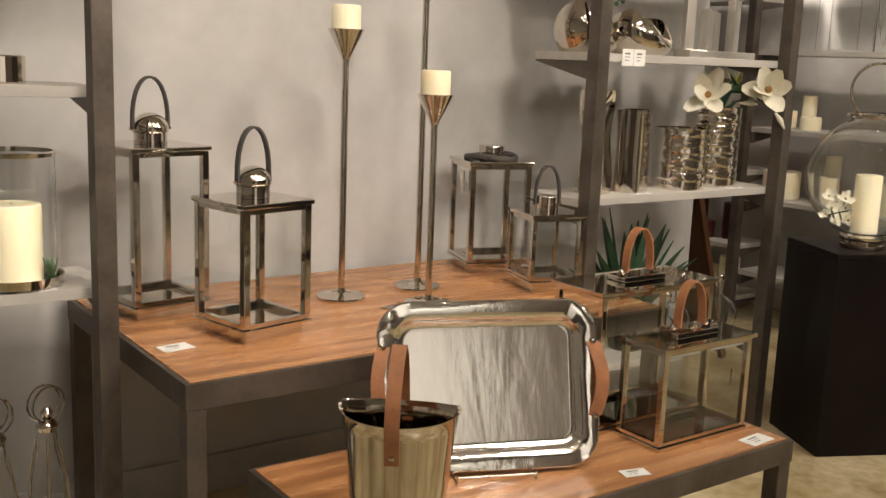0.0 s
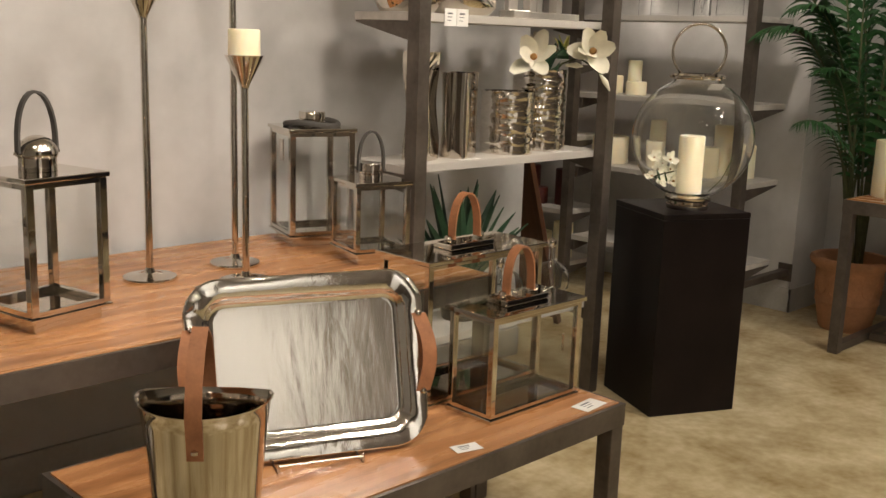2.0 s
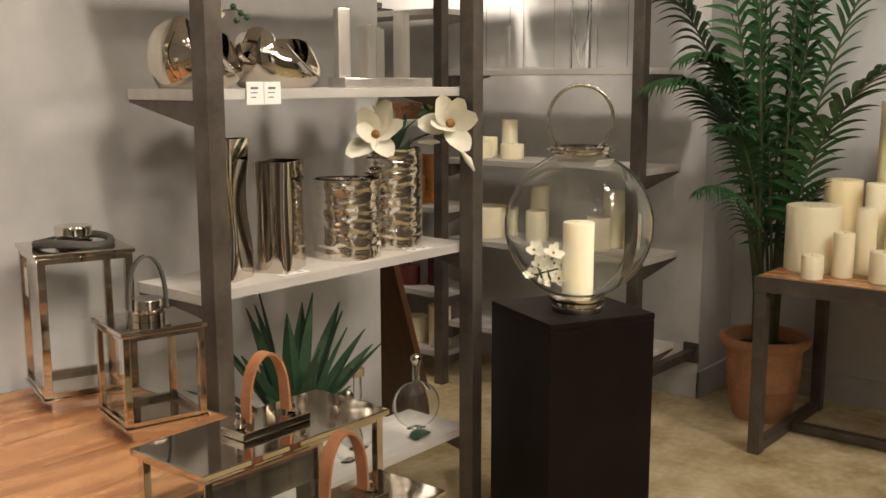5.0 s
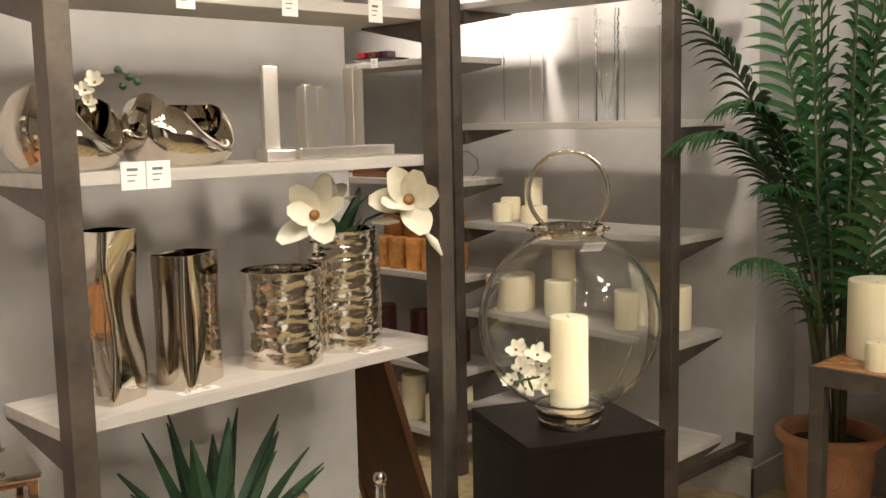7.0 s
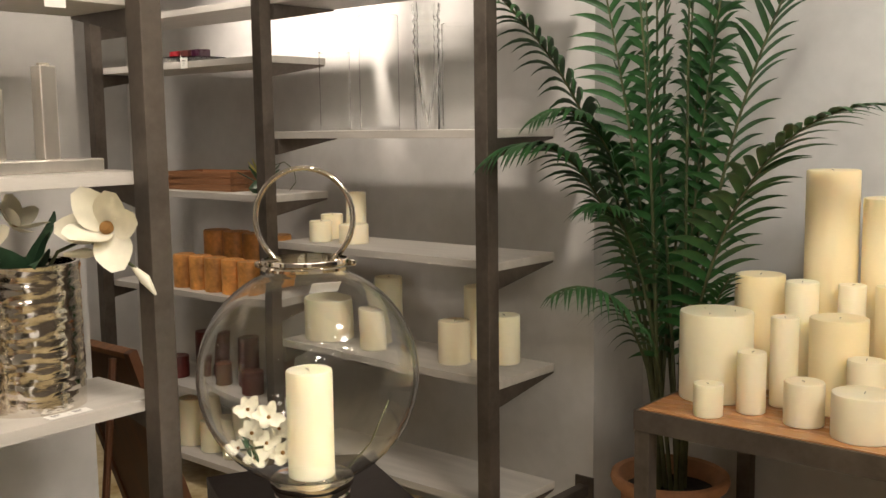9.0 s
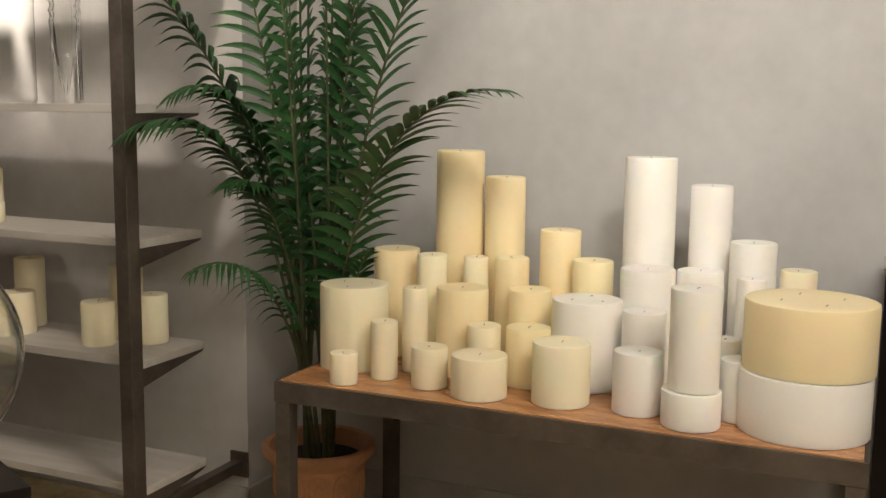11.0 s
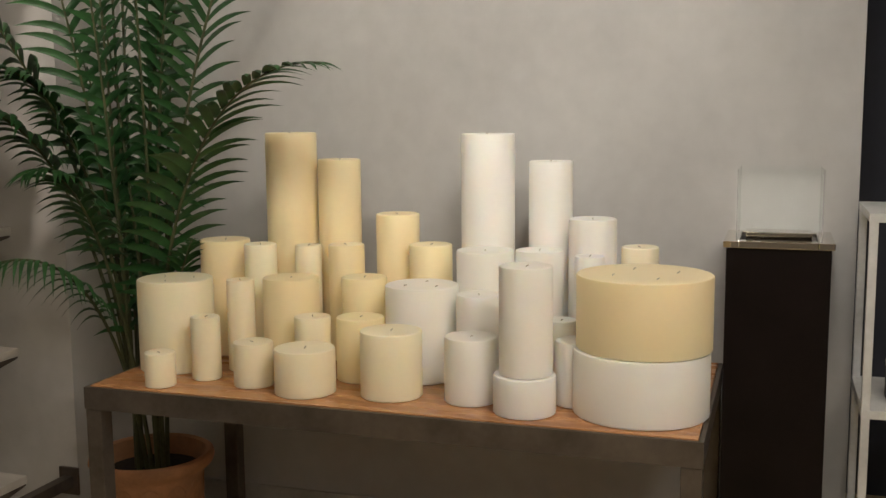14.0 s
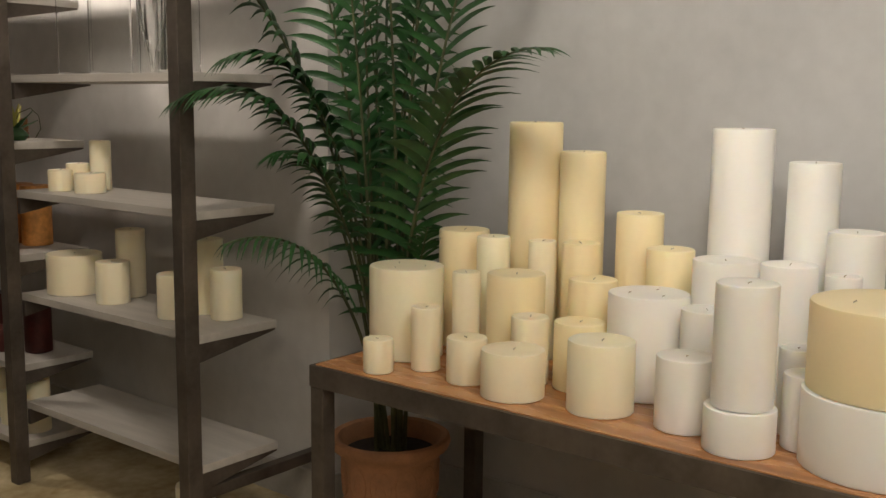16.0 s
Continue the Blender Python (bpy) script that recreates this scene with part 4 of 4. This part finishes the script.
def blade_bm(points, width, side, fold=0.2, bm=None):
    bm = bm or bmesh.new()
    s = Vector(side).normalized()
    pts = [Vector(p) for p in points]
    n = len(pts) - 1
    rows = []
    for i, p in enumerate(pts):
        t = i / n
        w = width * math.sin(math.pi * min(0.985, 0.25 + 0.75 * t)) / 2 + 0.0005
        d = (pts[min(n, i + 1)] - pts[max(0, i - 1)]).normalized()
        nv = d.cross(s).normalized()
        rows.append([bm.verts.new(p + s * w + nv * w * fold), bm.verts.new(p), bm.verts.new(p - s * w + nv * w * fold), bm.verts.new(p - nv * 0.003)])
    for a, b in zip(rows, rows[1:]):
        bm.faces.new((a[0], a[1], b[1], b[0]))
        bm.faces.new((a[1], a[2], b[2], b[1]))
        bm.faces.new((a[2], a[3], b[3], b[2]))
        bm.faces.new((a[3], a[0], b[0], b[3]))
    return bm


mg = thing("magnolia_spray", pose(-0.135, 0.535, SH1 + 0.10), "artificial ivory magnolia spray standing in a vase", "flowers")
part("branch", tube_bm([(0, 0, 0), (0.01, -0.02, 0.16), (0.03, -0.08, 0.24), (0.085, -0.175, 0.285)], 0.004, 6), M_STEM, mg)
part("branch", tube_bm([(0, 0, 0.02), (-0.03, -0.02, 0.17), (-0.13, -0.06, 0.255)], 0.004, 6), M_STEM, mg)
part("branch", tube_bm([(0.06, -0.13, 0.268), (0.11, -0.17, 0.235), (0.145, -0.19, 0.20)], 0.0035, 6), M_STEM, mg)
bloom(mg, 0.088, -0.185, 0.290, -52, 72, 1.22)
bloom(mg, -0.135, -0.075, 0.262, -50, 66, 1.15)
bloom(mg, -0.02, 0.0, 0.295, 20, 25, 0.7)
for p in ([(0.14, -0.185, 0.205), (0.16, -0.20, 0.175), (0.178, -0.21, 0.14)], [(0.03, -0.10, 0.235), (0.07, -0.12, 0.236), (0.10, -0.13, 0.232)]):
    part("bud", tube_bm(p, [0.004, 0.012, 0.003], 10), M_PETAL, mg, "closed ivory bud", True)
for a, b, c in (((0, -0.02, 0.18), (-0.01, -0.05, 0.26), (0.02, -0.10, 0.305)), ((0, -0.02, 0.18), (-0.10, -0.05, 0.25), (-0.19, -0.06, 0.275)), ((0.01, -0.04, 0.2), (-0.01, -0.09, 0.25), (-0.045, -0.12, 0.215)), ((0, 0, 0.2), (0.03, -0.03, 0.28), (0.06, -0.02, 0.32))):
    a, b, c = Vector(a), Vector(b), Vector(c)
    part("leaf", blade_bm(bezier(a, a.lerp(b, 0.66), c.lerp(b, 0.66), c, 8), 0.06, (0.6, -0.5, 0.6)), M_AGAVE, mg, "dark green leaf", True)

for k in range(9):
    u, v = 0.062 + 0.011 * k, 0.035 * math.sin(k * 2.1)
    x, y = -0.66 * u + 0.75 * v, 0.75 * u + 0.66 * v
    bloom(og, x, y, 0.045 + 0.022 * ((k * 2) % 5), -48 + random.uniform(-30, 30), 64, random.uniform(0.32, 0.42))
part("vine", tube_bm([(0.15 * math.cos(radians(80 + 12 * k)), 0.15 * math.sin(radians(80 + 12 * k)), 0.050 + 0.010 * abs(4 - k)) for k in range(10)], 0.003, 6), M_STEM, og)
part("twig", tube_bm([(0.05, -0.06, 0.01), (0.09, -0.09, 0.06), (0.10, -0.11, 0.11), (0.13, -0.11, 0.15)], 0.002, 5), M_STEM, og)
for k in range(5):
    b = radians(100 + 18 * k)
    d = Vector((math.cos(b) * 0.4, math.sin(b) * 0.4, 0.7))
    o = Vector((0.13 * math.cos(b), 0.13 * math.sin(b), 0.06))
    part("leaf", blade_bm(bezier(o, o + d * 0.02, o + d * 0.035, o + d * 0.05, 5), 0.02, (0, 0, 1)), M_LEAF, og, smooth=True)

# ---- silver folded bowls and candle blocks on the upper shelf ----


def folded_bowl(x, y, rot, w, d, h, label):
    """A pouch of mirror-polished metal: round below, its mouth drawn flat with one corner folded up to a point."""
    t = thing("folded_bowl", pose(x, y, SH2, 0, 0, rot), label, "bowl", "folded silver bowls")
    n, m = 64, 18
    rings = []
    for k in range(m + 1):
        u = k / m
        belly = 0.70 + 0.42 * math.sin(math.pi * min(1, 0.10 + 0.72 * u))
        ring = []
        for i in range(n):
            a = 2 * math.pi * i / n
            c, s = math.cos(a), math.sin(a)
            peak = math.exp(-((a - math.pi * 1.08) / 0.42) ** 2)
            low = math.exp(-((a - math.pi * 1.62) / 0.62) ** 2)
            rim = h * (0.86 + 0.14 * peak - 0.46 * low)
            mouth = 1 - 0.30 * u ** 3 * abs(s) ** 2
            crease = 0.018 * u * u * math.exp(-((a - math.pi * 1.30) / 0.14) ** 2)
            ring.append((w / 2 * belly * c * (1 - 0.10 * peak * u), (d / 2 * belly * mouth - crease) * s, 0.001 + rim * u))
        rings.append(ring)
    bm, vs = loft(rings)
    bm.faces.new(vs[0][::-1])
    ins = [[bm.verts.new((v.co.x * 0.965, v.co.y * 0.955, max(0.008, v.co.z - 0.001))) for v in ring] for ring in reversed(vs[2:])]
    for a, b in zip([vs[-1]] + ins, ins):
        for i in range(n):
            j = (i + 1) % n
            bm.faces.new((a[i], a[j], b[j], b[i]))
    bm.faces.new(ins[-1])
    part("bowl_body", bm, M_CHROME, t, smooth=True)
    return t


folded_bowl(-0.885, 0.515, 18, 0.235, 0.21, 0.175, "mirror-polished silver bowl folded like a pouch")
folded_bowl(-0.620, 0.510, 14, 0.265, 0.21, 0.160, "wider mirror-polished silver bowl folded like a pouch")
orchid = thing("orchid_sprig", pose(-0.84, 0.54, SH2 + 0.012), "sprig of white orchids standing in a silver bowl", "flowers")
part("stem", tube_bm([(0, 0, 0), (0.0, 0.0, 0.12), (0.04, -0.01, 0.185), (0.10, -0.02, 0.195), (0.135, -0.02, 0.175)], 0.0025, 6), M_STEM, orchid)
for x, z, s in ((0.015, 0.155, 0.26), (0.038, 0.172, 0.30), (0.02, 0.130, 0.26)):
    bloom(orchid, x, -0.015, z, -30, 70, s)
for x, z in ((0.09, 0.200), (0.115, 0.185), (0.135, 0.175), (0.10, 0.165)):
    part("bud", lathe_bm([(0, -0.010), (0.007, -0.005), (0.009, 0), (0.006, 0.007), (0, 0.010)], 10, x, -0.02), M_AGAVE, orchid, "dark green bud", True).location.z = z
price_card(-0.775, 0.381, SH2 - 0.012, 0, 0.058, 0.058, 90, "pair of white price cards clipped on the shelf edge", True)
for x in (-0.66, -0.385, -0.12):
    price_card(x, 0.381, 1.888, 0, 0.048, 0.055, 90, "white price card clipped on the shelf edge")


def candle_block(x, y, rot, length, columns, label):
    t = thing("candle_block", pose(x, y, SH2, 0, 0, rot), label, "candleholder", "nickel candle blocks")
    part("base_bar", box_bm(-length / 2, length / 2, -0.035, 0.035, 0, 0.028, 0.004), M_SATIN, t)
    for cx, h in columns:
        c = part("column", box_bm(cx - 0.019, cx + 0.019, -0.019, 0.019, 0.0285, h, 0.003), M_SATIN, t)
        part("candle_cup", lathe_bm([(0.013, h + 0.0005), (0.014, h + 0.005), (0.011, h + 0.006), (0.010, h + 0.002), (0.013, h + 0.0005)], 14, cx, 0), M_SATIN, c)
    return t


candle_block(-0.378, 0.470, 68, 0.13, ((0.035, 0.228),), "polished nickel block candleholder with one square column")
candle_block(-0.125, 0.525, 2, 0.33, ((-0.113, 0.182), (-0.073, 0.176), (0.050, 0.228)), "long polished nickel block candleholder with square columns")

# ---- decanters and agave on the lowest shelf ----
SH0 = 0.3905


def lens_bottle(x, y, rot, r, neck, label, cube=False):
    t = thing("decanter", pose(x, y, SH0, 0, 0, rot), label, "decanter", "glass decanters")
    prof = [(0.035, 0.0)] + [(r * math.cos(a), r + r * math.sin(a)) for a in [radians(-70 + 152 * k / 18) for k in range(19)]] + [(0.015, 2 * r + 0.01), (0.014, 2 * r + neck), (0.018, 2 * r + neck + 0.004)]
    bm = lathe_bm([(0.0005, 0)] + prof + [(a - 0.003, b) for a, b in reversed(prof[1:])] + [(0.0005, 0.012)], 36)
    bmesh.ops.scale(bm, vec=(1, 0.62, 1), verts=bm.verts)
    pane("bottle", bm, M_GLASS, t, "clear glass flask", True)
    z = 2 * r + neck + 0.005
    if cube:
        part("stopper", box_bm(-0.017, 0.017, -0.017, 0.017, z, z + 0.030, 0.003), M_BRUSHED, t)
    else:
        part("stopper", lathe_bm([(0, z), (0.010, z), (0.012, z + 0.006), (0.019, z + 0.016), (0.019, z + 0.026), (0.012, z + 0.036), (0, z + 0.039)], 20), M_CHROME, t, smooth=True)
    return t


lens_bottle(-0.045, 0.50, -30, 0.082, 0.050, "round clear glass decanter with a silver ball stopper")
lens_bottle(-0.305, 0.52, -20, 0.078, 0.075, "clear glass decanter with a cube stopper", True)
lens_bottle(-0.40, 0.47, 10, 0.06, 0.06, "small clear glass decanter with a silver stopper")
lf = thing("fallen_leaf", pose(-0.10, 0.425, SH0), "dark green leaf lying on the pale shelf", "leaf")
part("leaf_blade", blade_bm([(-0.045 + 0.0113 * k, 0.004 * math.sin(k), 0.004 + 0.012 * math.sin(math.pi * k / 8)) for k in range(9)], 0.05, (0, 1, 0.1), 0.2), M_AGAVE, lf, smooth=True)
ag = thing("agave_plant", pose(-0.56, 0.53, SH0), "spiky dark green agave in a black pot", "plant")
part("pot", lathe_bm([(0, 0), (0.065, 0), (0.085, 0.11), (0.088, 0.115), (0.082, 0.118), (0.075, 0.10), (0, 0.10)], 28), M_BLACK, ag, smooth=True)
for k in range(24):
    a = 2.39996 * k
    el = radians(82 - 54 * (k / 23) ** 0.8)
    L = random.uniform(0.36, 0.45) * (0.88 + 0.22 * math.sin(el))
    d = Vector((math.cos(a) * math.cos(el), 0.42 * math.sin(a) * math.cos(el), math.sin(el)))
    o = Vector((0.02 * math.cos(a), 0.02 * math.sin(a), 0.10))
    tip = o + d * L
    tip.z = min(tip.z, 0.575)
    mid = o + d * L * 0.5 + Vector((0, 0, 0.02))
    part("leaf", blade_bm(bezier(o, o.lerp(mid, 0.7), tip.lerp(mid, 0.5), tip, 9), 0.056, (-math.sin(a), math.cos(a), 0), 0.35), M_AGAVE, ag, smooth=True)

# ---- goods on the recess shelving ----
for x, y, r, h in ((1.53, 1.41, 0.045, 0.082), (1.56, 1.255, 0.058, 0.075), (1.63, 1.45, 0.045, 0.10), (1.66, 1.34, 0.04, 0.19)):
    pillar_candle(x, y, 1.1655, r, h, M_CREAM, "small cream pillar candle on the recess shelf", "candles in the recess")
for x, y, r, h in ((1.58, 1.42, 0.105, 0.155), (1.56, 1.13, 0.062, 0.155), (1.68, 1.19, 0.055, 0.26), (1.55, 0.745, 0.058, 0.155), (1.66, 0.60, 0.055, 0.175), (1.68, 0.73, 0.058, 0.265)):
    pillar_candle(x, y, 0.7655, r, h, M_CREAM, "cream pillar candle on the lower recess shelf", "candles in the recess")
pillar_candle(1.60, 0.72, 0.0, 0.07, 0.15, M_CREAM, "cream pillar candle on the floor under the shelving", "candles in the recess")
for k in range(5):
    pillar_candle(1.51 + 0.004 * (k % 2), 2.30 - 0.115 * k, 0.9055, 0.050, 0.15, M_AMBERWAX, "amber and rust pillar candle on the recess shelf", "amber candles")
for k in range(4):
    pillar_candle(1.66, 2.25 - 0.14 * k, 0.9055, 0.062, 0.25, M_AMBERWAX, "tall rust-brown pillar candle on the recess shelf", "amber candles")
for k in range(6):
    pillar_candle(1.53 + 0.08 * (k % 2), 2.42 - 0.13 * k, 0.4655, 0.055, (0.10, 0.22)[k % 2], M_REDWAX, "dark red pillar candle on a low recess shelf", "red candles")
for k in range(5):
    pillar_candle(1.55, 2.35 - 0.16 * k, 0.1505, 0.06, (0.22, 0.14)[k % 2], M_CREAM, "cream pillar candle on the lowest recess shelf", "candles in the recess")


def tray_stack(x, y, z, n, label):
    for k in range(n):
        t = thing("wooden_tray", pose(x, y, z + 0.028 * k, 0, 0, 90 + 2 * k), label, "tray", "stacked wooden trays")
        w, d = 0.23 - 0.012 * k, 0.10
        part("tray_base", box_bm(-w, w, -d, d, 0, 0.010, 0.002), M_WOOD, t)
        rim = bmesh.new()
        for b in ((-w, w, -d, -d + 0.012), (-w, w, d - 0.012, d), (-w, -w + 0.012, -d + 0.013, d - 0.013), (w - 0.012, w, -d + 0.013, d - 0.013)):
            box_bm(*b, 0.0105, 0.027, bm=rim)
        part("tray_rim", rim, M_WOOD, t)


tray_stack(1.60, 2.16, 1.3455, 3, "low brown wooden tray in a stack on the shelf")
fl = thing("lily_plant", pose(1.55, 1.78, 1.3455), "small yellow-green flowering plant on the shelf", "plant")
part("mound", lathe_bm([(0, 0), (0.045, 0), (0.06, 0.02), (0.035, 0.05), (0, 0.06)], 14), M_LEAF, fl, smooth=True)
M_LIME = material("yellow_green_petal", (0.55, 0.52, 0.12), 0.5, bump=0.05)
for k in range(11):
    a, el = 2.4 * k, radians(25 + 5 * k)
    d = Vector((math.cos(a) * math.cos(el), math.sin(a) * math.cos(el), math.sin(el)))
    o = Vector((0, 0, 0.03))
    part("leaf" if k < 6 else "petal", blade_bm(bezier(o, o + d * 0.04, o + d * 0.08, o + d * 0.12, 6), 0.03, (-math.sin(a), math.cos(a), 0)), M_LEAF if k < 6 else M_LIME, fl, smooth=True)
part("tendril", tube_bm([(0, 0, 0.05), (0.0, -0.05, 0.11), (0.0, -0.14, 0.13), (0.0, -0.20, 0.10), (0.0, -0.21, 0.05), (0, -0.17, 0.015)], 0.002, 5), M_STEM, fl)
vt = thing("votive_dish", pose(1.54, 2.20, 1.9005), "clear glass dish carrying small coloured votives", "dish")
pane("dish", lathe_bm([(0.0005, 0), (0.10, 0), (0.14, 0.018), (0.142, 0.022), (0.136, 0.021), (0.098, 0.006), (0.0005, 0.005)], 32), M_GLASS, vt, "", True)
for k, (dy, mat) in enumerate(((0.10, M_RED), (0.02, M_REDWAX), (-0.06, M_PURPLE))):
    v = thing("votive", pose(1.53, 2.20 + dy, 1.9065), ("bright red", "dark red", "plum")[k] + " square votive candle on a glass dish", "candle", "coloured votives")
    part("cup", box_bm(-0.03, 0.03, -0.03, 0.03, 0, 0.05, 0.004), mat, v)
    part("wick", tube_bm([(0, 0, 0.05), (0.001, 0, 0.058)], 0.0015, 5), M_WICK, v)
price_card(1.428, 2.12, 1.893, -90, 0.05, 0.045, 90, "white price card clipped on the shelf edge")


def cylinder_vase(x, y, z, r, h):
    t = thing("glass_cylinder", pose(x, y, z), "tall clear glass cylinder vase on the shelf", "vase", "clear glass cylinders")
    pane("glass_wall", lathe_bm([(0.0005, 0), (r, 0), (r, h), (r - 0.002, h), (r - 0.002, 0.012), (0.0005, 0.012)], 36), M_THINGLASS, t, "", True)
    part("polished_lip", tube_bm([(r * math.cos(a), r * math.sin(a), h + 0.0015) for a in [2 * math.pi * k / 32 for k in range(32)]], 0.0014, 6, closed=True), M_THINGLASS, t, "", True)


for y, r, h in ((1.36, 0.06, 0.30), (1.12, 0.075, 0.42), (0.72, 0.07, 0.36)):
    cylinder_vase(1.58, y, 1.6005, r, h)
cv = thing("cut_glass_vase", pose(1.60, 0.90, 1.6005), "tall clear vase with a band of cut glass facets", "vase")
prof = [(0.050, 0.0), (0.050, 0.27)] + [(0.052 - 0.006 * (k % 2), 0.28 + 0.018 * k) for k in range(9)] + [(0.052, 0.45)]
pane("glass_wall", lathe_bm([(0.0005, 0)] + prof + [(r - 0.006, z) for r, z in reversed(prof[1:])] + [(0.0005, 0.012)], 14), M_GLASS, cv)
lp = thing("easel_board", pose(0.77, 1.28, 0), "dark walnut A-frame board standing in the recess", "panel")
tilt = pose(0, 0, 0.008, 0, -18.4, 0)
for nm, bb, mt in (("board", (-0.010, 0.010, -0.17, 0.17, 0.03, 0.98), M_WALNUT), ("stile", (-0.016, 0.016, -0.20, -0.171, 0.0, 1.0), M_WALNUT), ("stile", (-0.016, 0.016, 0.171, 0.20, 0.0, 1.0), M_WALNUT), ("top_rail", (-0.016, 0.016, -0.1705, 0.1705, 0.981, 1.0), M_WOOD)):
    part(nm, box_bm(*bb, 0.002), mt, lp).matrix_basis = tilt
for s in (-1, 1):
    part("rear_leg", tube_bm([(-0.335, s * 0.12, 0.93), (-0.44, s * 0.12, 0.006)], 0.012, 8), M_WALNUT, lp)

# ---- goods on the near shelving ----
AZ = 0.8755
hu = thing("hurricane_lamp", pose(-2.825, 0.50, AZ), "glass hurricane cylinder on a nickel dish with a candle", "lantern")
part("dish", lathe_bm([(0, 0), (0.10, 0), (0.112, 0.006), (0.116, 0.030), (0.112, 0.030), (0.106, 0.010), (0, 0.010)], 40), M_CHROME, hu, smooth=True)
pane("glass_cylinder", lathe_bm([(0.098, 0.011), (0.102, 0.011), (0.102, 0.335), (0.098, 0.335), (0.098, 0.011)], 40), M_GLASS, hu, "clear glass cylinder", True)
part("rim_band", lathe_bm([(0.096, 0.333), (0.105, 0.333), (0.106, 0.343), (0.096, 0.345), (0.096, 0.333)], 40), M_CHROME, hu, smooth=True)
pillar_candle(-2.828, 0.50, AZ + 0.0105, 0.068, 0.20, M_CREAM, "thick cream candle inside the hurricane glass")
sp = thing("leaf_sprig", pose(-2.752, 0.45, AZ + 0.0105), "green leaf sprig lying in the hurricane dish", "leaves")
for k in range(4):
    a = 1.3 * k
    o = Vector((0, 0, 0.004))
    d = Vector((math.cos(a) * 0.3, math.sin(a) * 0.3, 0.9))
    part("leaf", blade_bm(bezier(o, o + d * 0.02, o + d * 0.04, o + d * 0.065, 5), 0.022, (-math.sin(a), math.cos(a), 0)), M_LEAF, sp, smooth=True)
tc = thing("silver_cup", pose(-2.845, 0.50, 1.3855), "ribbed silver cup on the pale shelf", "cup")
part("cup_body", lathe_bm([(0, 0), (0.058, 0), (0.060, 0.004), (0.060, 0.066), (0.057, 0.068), (0.055, 0.066), (0.055, 0.006), (0, 0.006)], 24), M_CHROME, tc)
price_card(-2.80, 0.411, AZ, 0, 0.05, 0.035, double=True)
for x, y in ((-2.765, 0.50), (-2.905, 0.46)):
    t = thing("carafe", pose(x, y, 0.1705, 0, 0, 20), "slender silver caged carafe with ring handles", "carafe", "caged carafes")
    pane("bottle", lathe_bm([(0.0005, 0), (0.055, 0), (0.06, 0.02), (0.05, 0.16), (0.028, 0.26), (0.024, 0.30), (0.020, 0.30), (0.024, 0.255), (0.046, 0.16), (0.056, 0.022), (0.0005, 0.006)], 28), M_GLASS, t, "", True)
    part("stopper", lathe_bm([(0, 0.301), (0.026, 0.301), (0.03, 0.315), (0.02, 0.33), (0.012, 0.335), (0.018, 0.35), (0.010, 0.365), (0, 0.368)], 20), M_CHROME, t, smooth=True)
    for k in range(6):
        a = math.pi * k / 3
        part("cage_bar", tube_bm([(0.061 * math.cos(a), 0.061 * math.sin(a), 0.002), (0.064 * math.cos(a), 0.064 * math.sin(a), 0.02), (0.053 * math.cos(a), 0.053 * math.sin(a), 0.17), (0.032 * math.cos(a), 0.032 * math.sin(a), 0.27)], 0.0022, 5), M_CHROME, t)
    for s in (-1, 1):
        part("ring", tube_bm([(0.048 * math.cos(a), s * 0.012, 0.375 + 0.048 * math.sin(a)) for a in [2 * math.pi * q / 20 for q in range(20)]], 0.003, 6, closed=True), M_CHROME, t, smooth=True)


# ---- track lighting ----
M_LAMP = bpy.data.materials.new("lamp_face")
M_LAMP.use_nodes = True
lb = M_LAMP.node_tree.nodes["Principled BSDF"]
lb.inputs["Emission Color"].default_value, lb.inputs["Emission Strength"].default_value = (1.0, 0.88, 0.72, 1), 110
CANS = [(x, y, tx, ty, tz) for x, y, tx, ty, tz, *_ in SPOTS]
CANS += [(-3.7 + 0.62 * k, y, -3.4 + 0.55 * k, 0.6, 0.9) for y in (-1.75, -3.05) for k in range(8)]
for x, y, tx, ty, tz in CANS:
    t = thing("track_spotlight", look((x, y, LAMP_Z + 0.012), (tx, ty, tz)), "black can spotlight hung from the ceiling", "spotlight", "track spotlights")
    part("can", lathe_bm([(0.050, -0.002), (0.054, -0.002), (0.054, 0.12), (0.030, 0.15), (0, 0.15), (0, 0.146), (0.028, 0.146), (0.050, 0.118), (0.050, -0.002)], 20), M_BLACK, t, smooth=True)
    part("lamp_face", lathe_bm([(0, 0.010), (0.046, 0.010), (0.046, 0.012), (0, 0.012)], 20), M_LAMP, t)
    up = t.matrix_basis.to_3x3().inverted() @ Vector((0, 0, H - LAMP_Z - 0.02))
    part("stem", tube_bm([(0, 0, 0.13), up], 0.008, 8), M_BLACK, t)
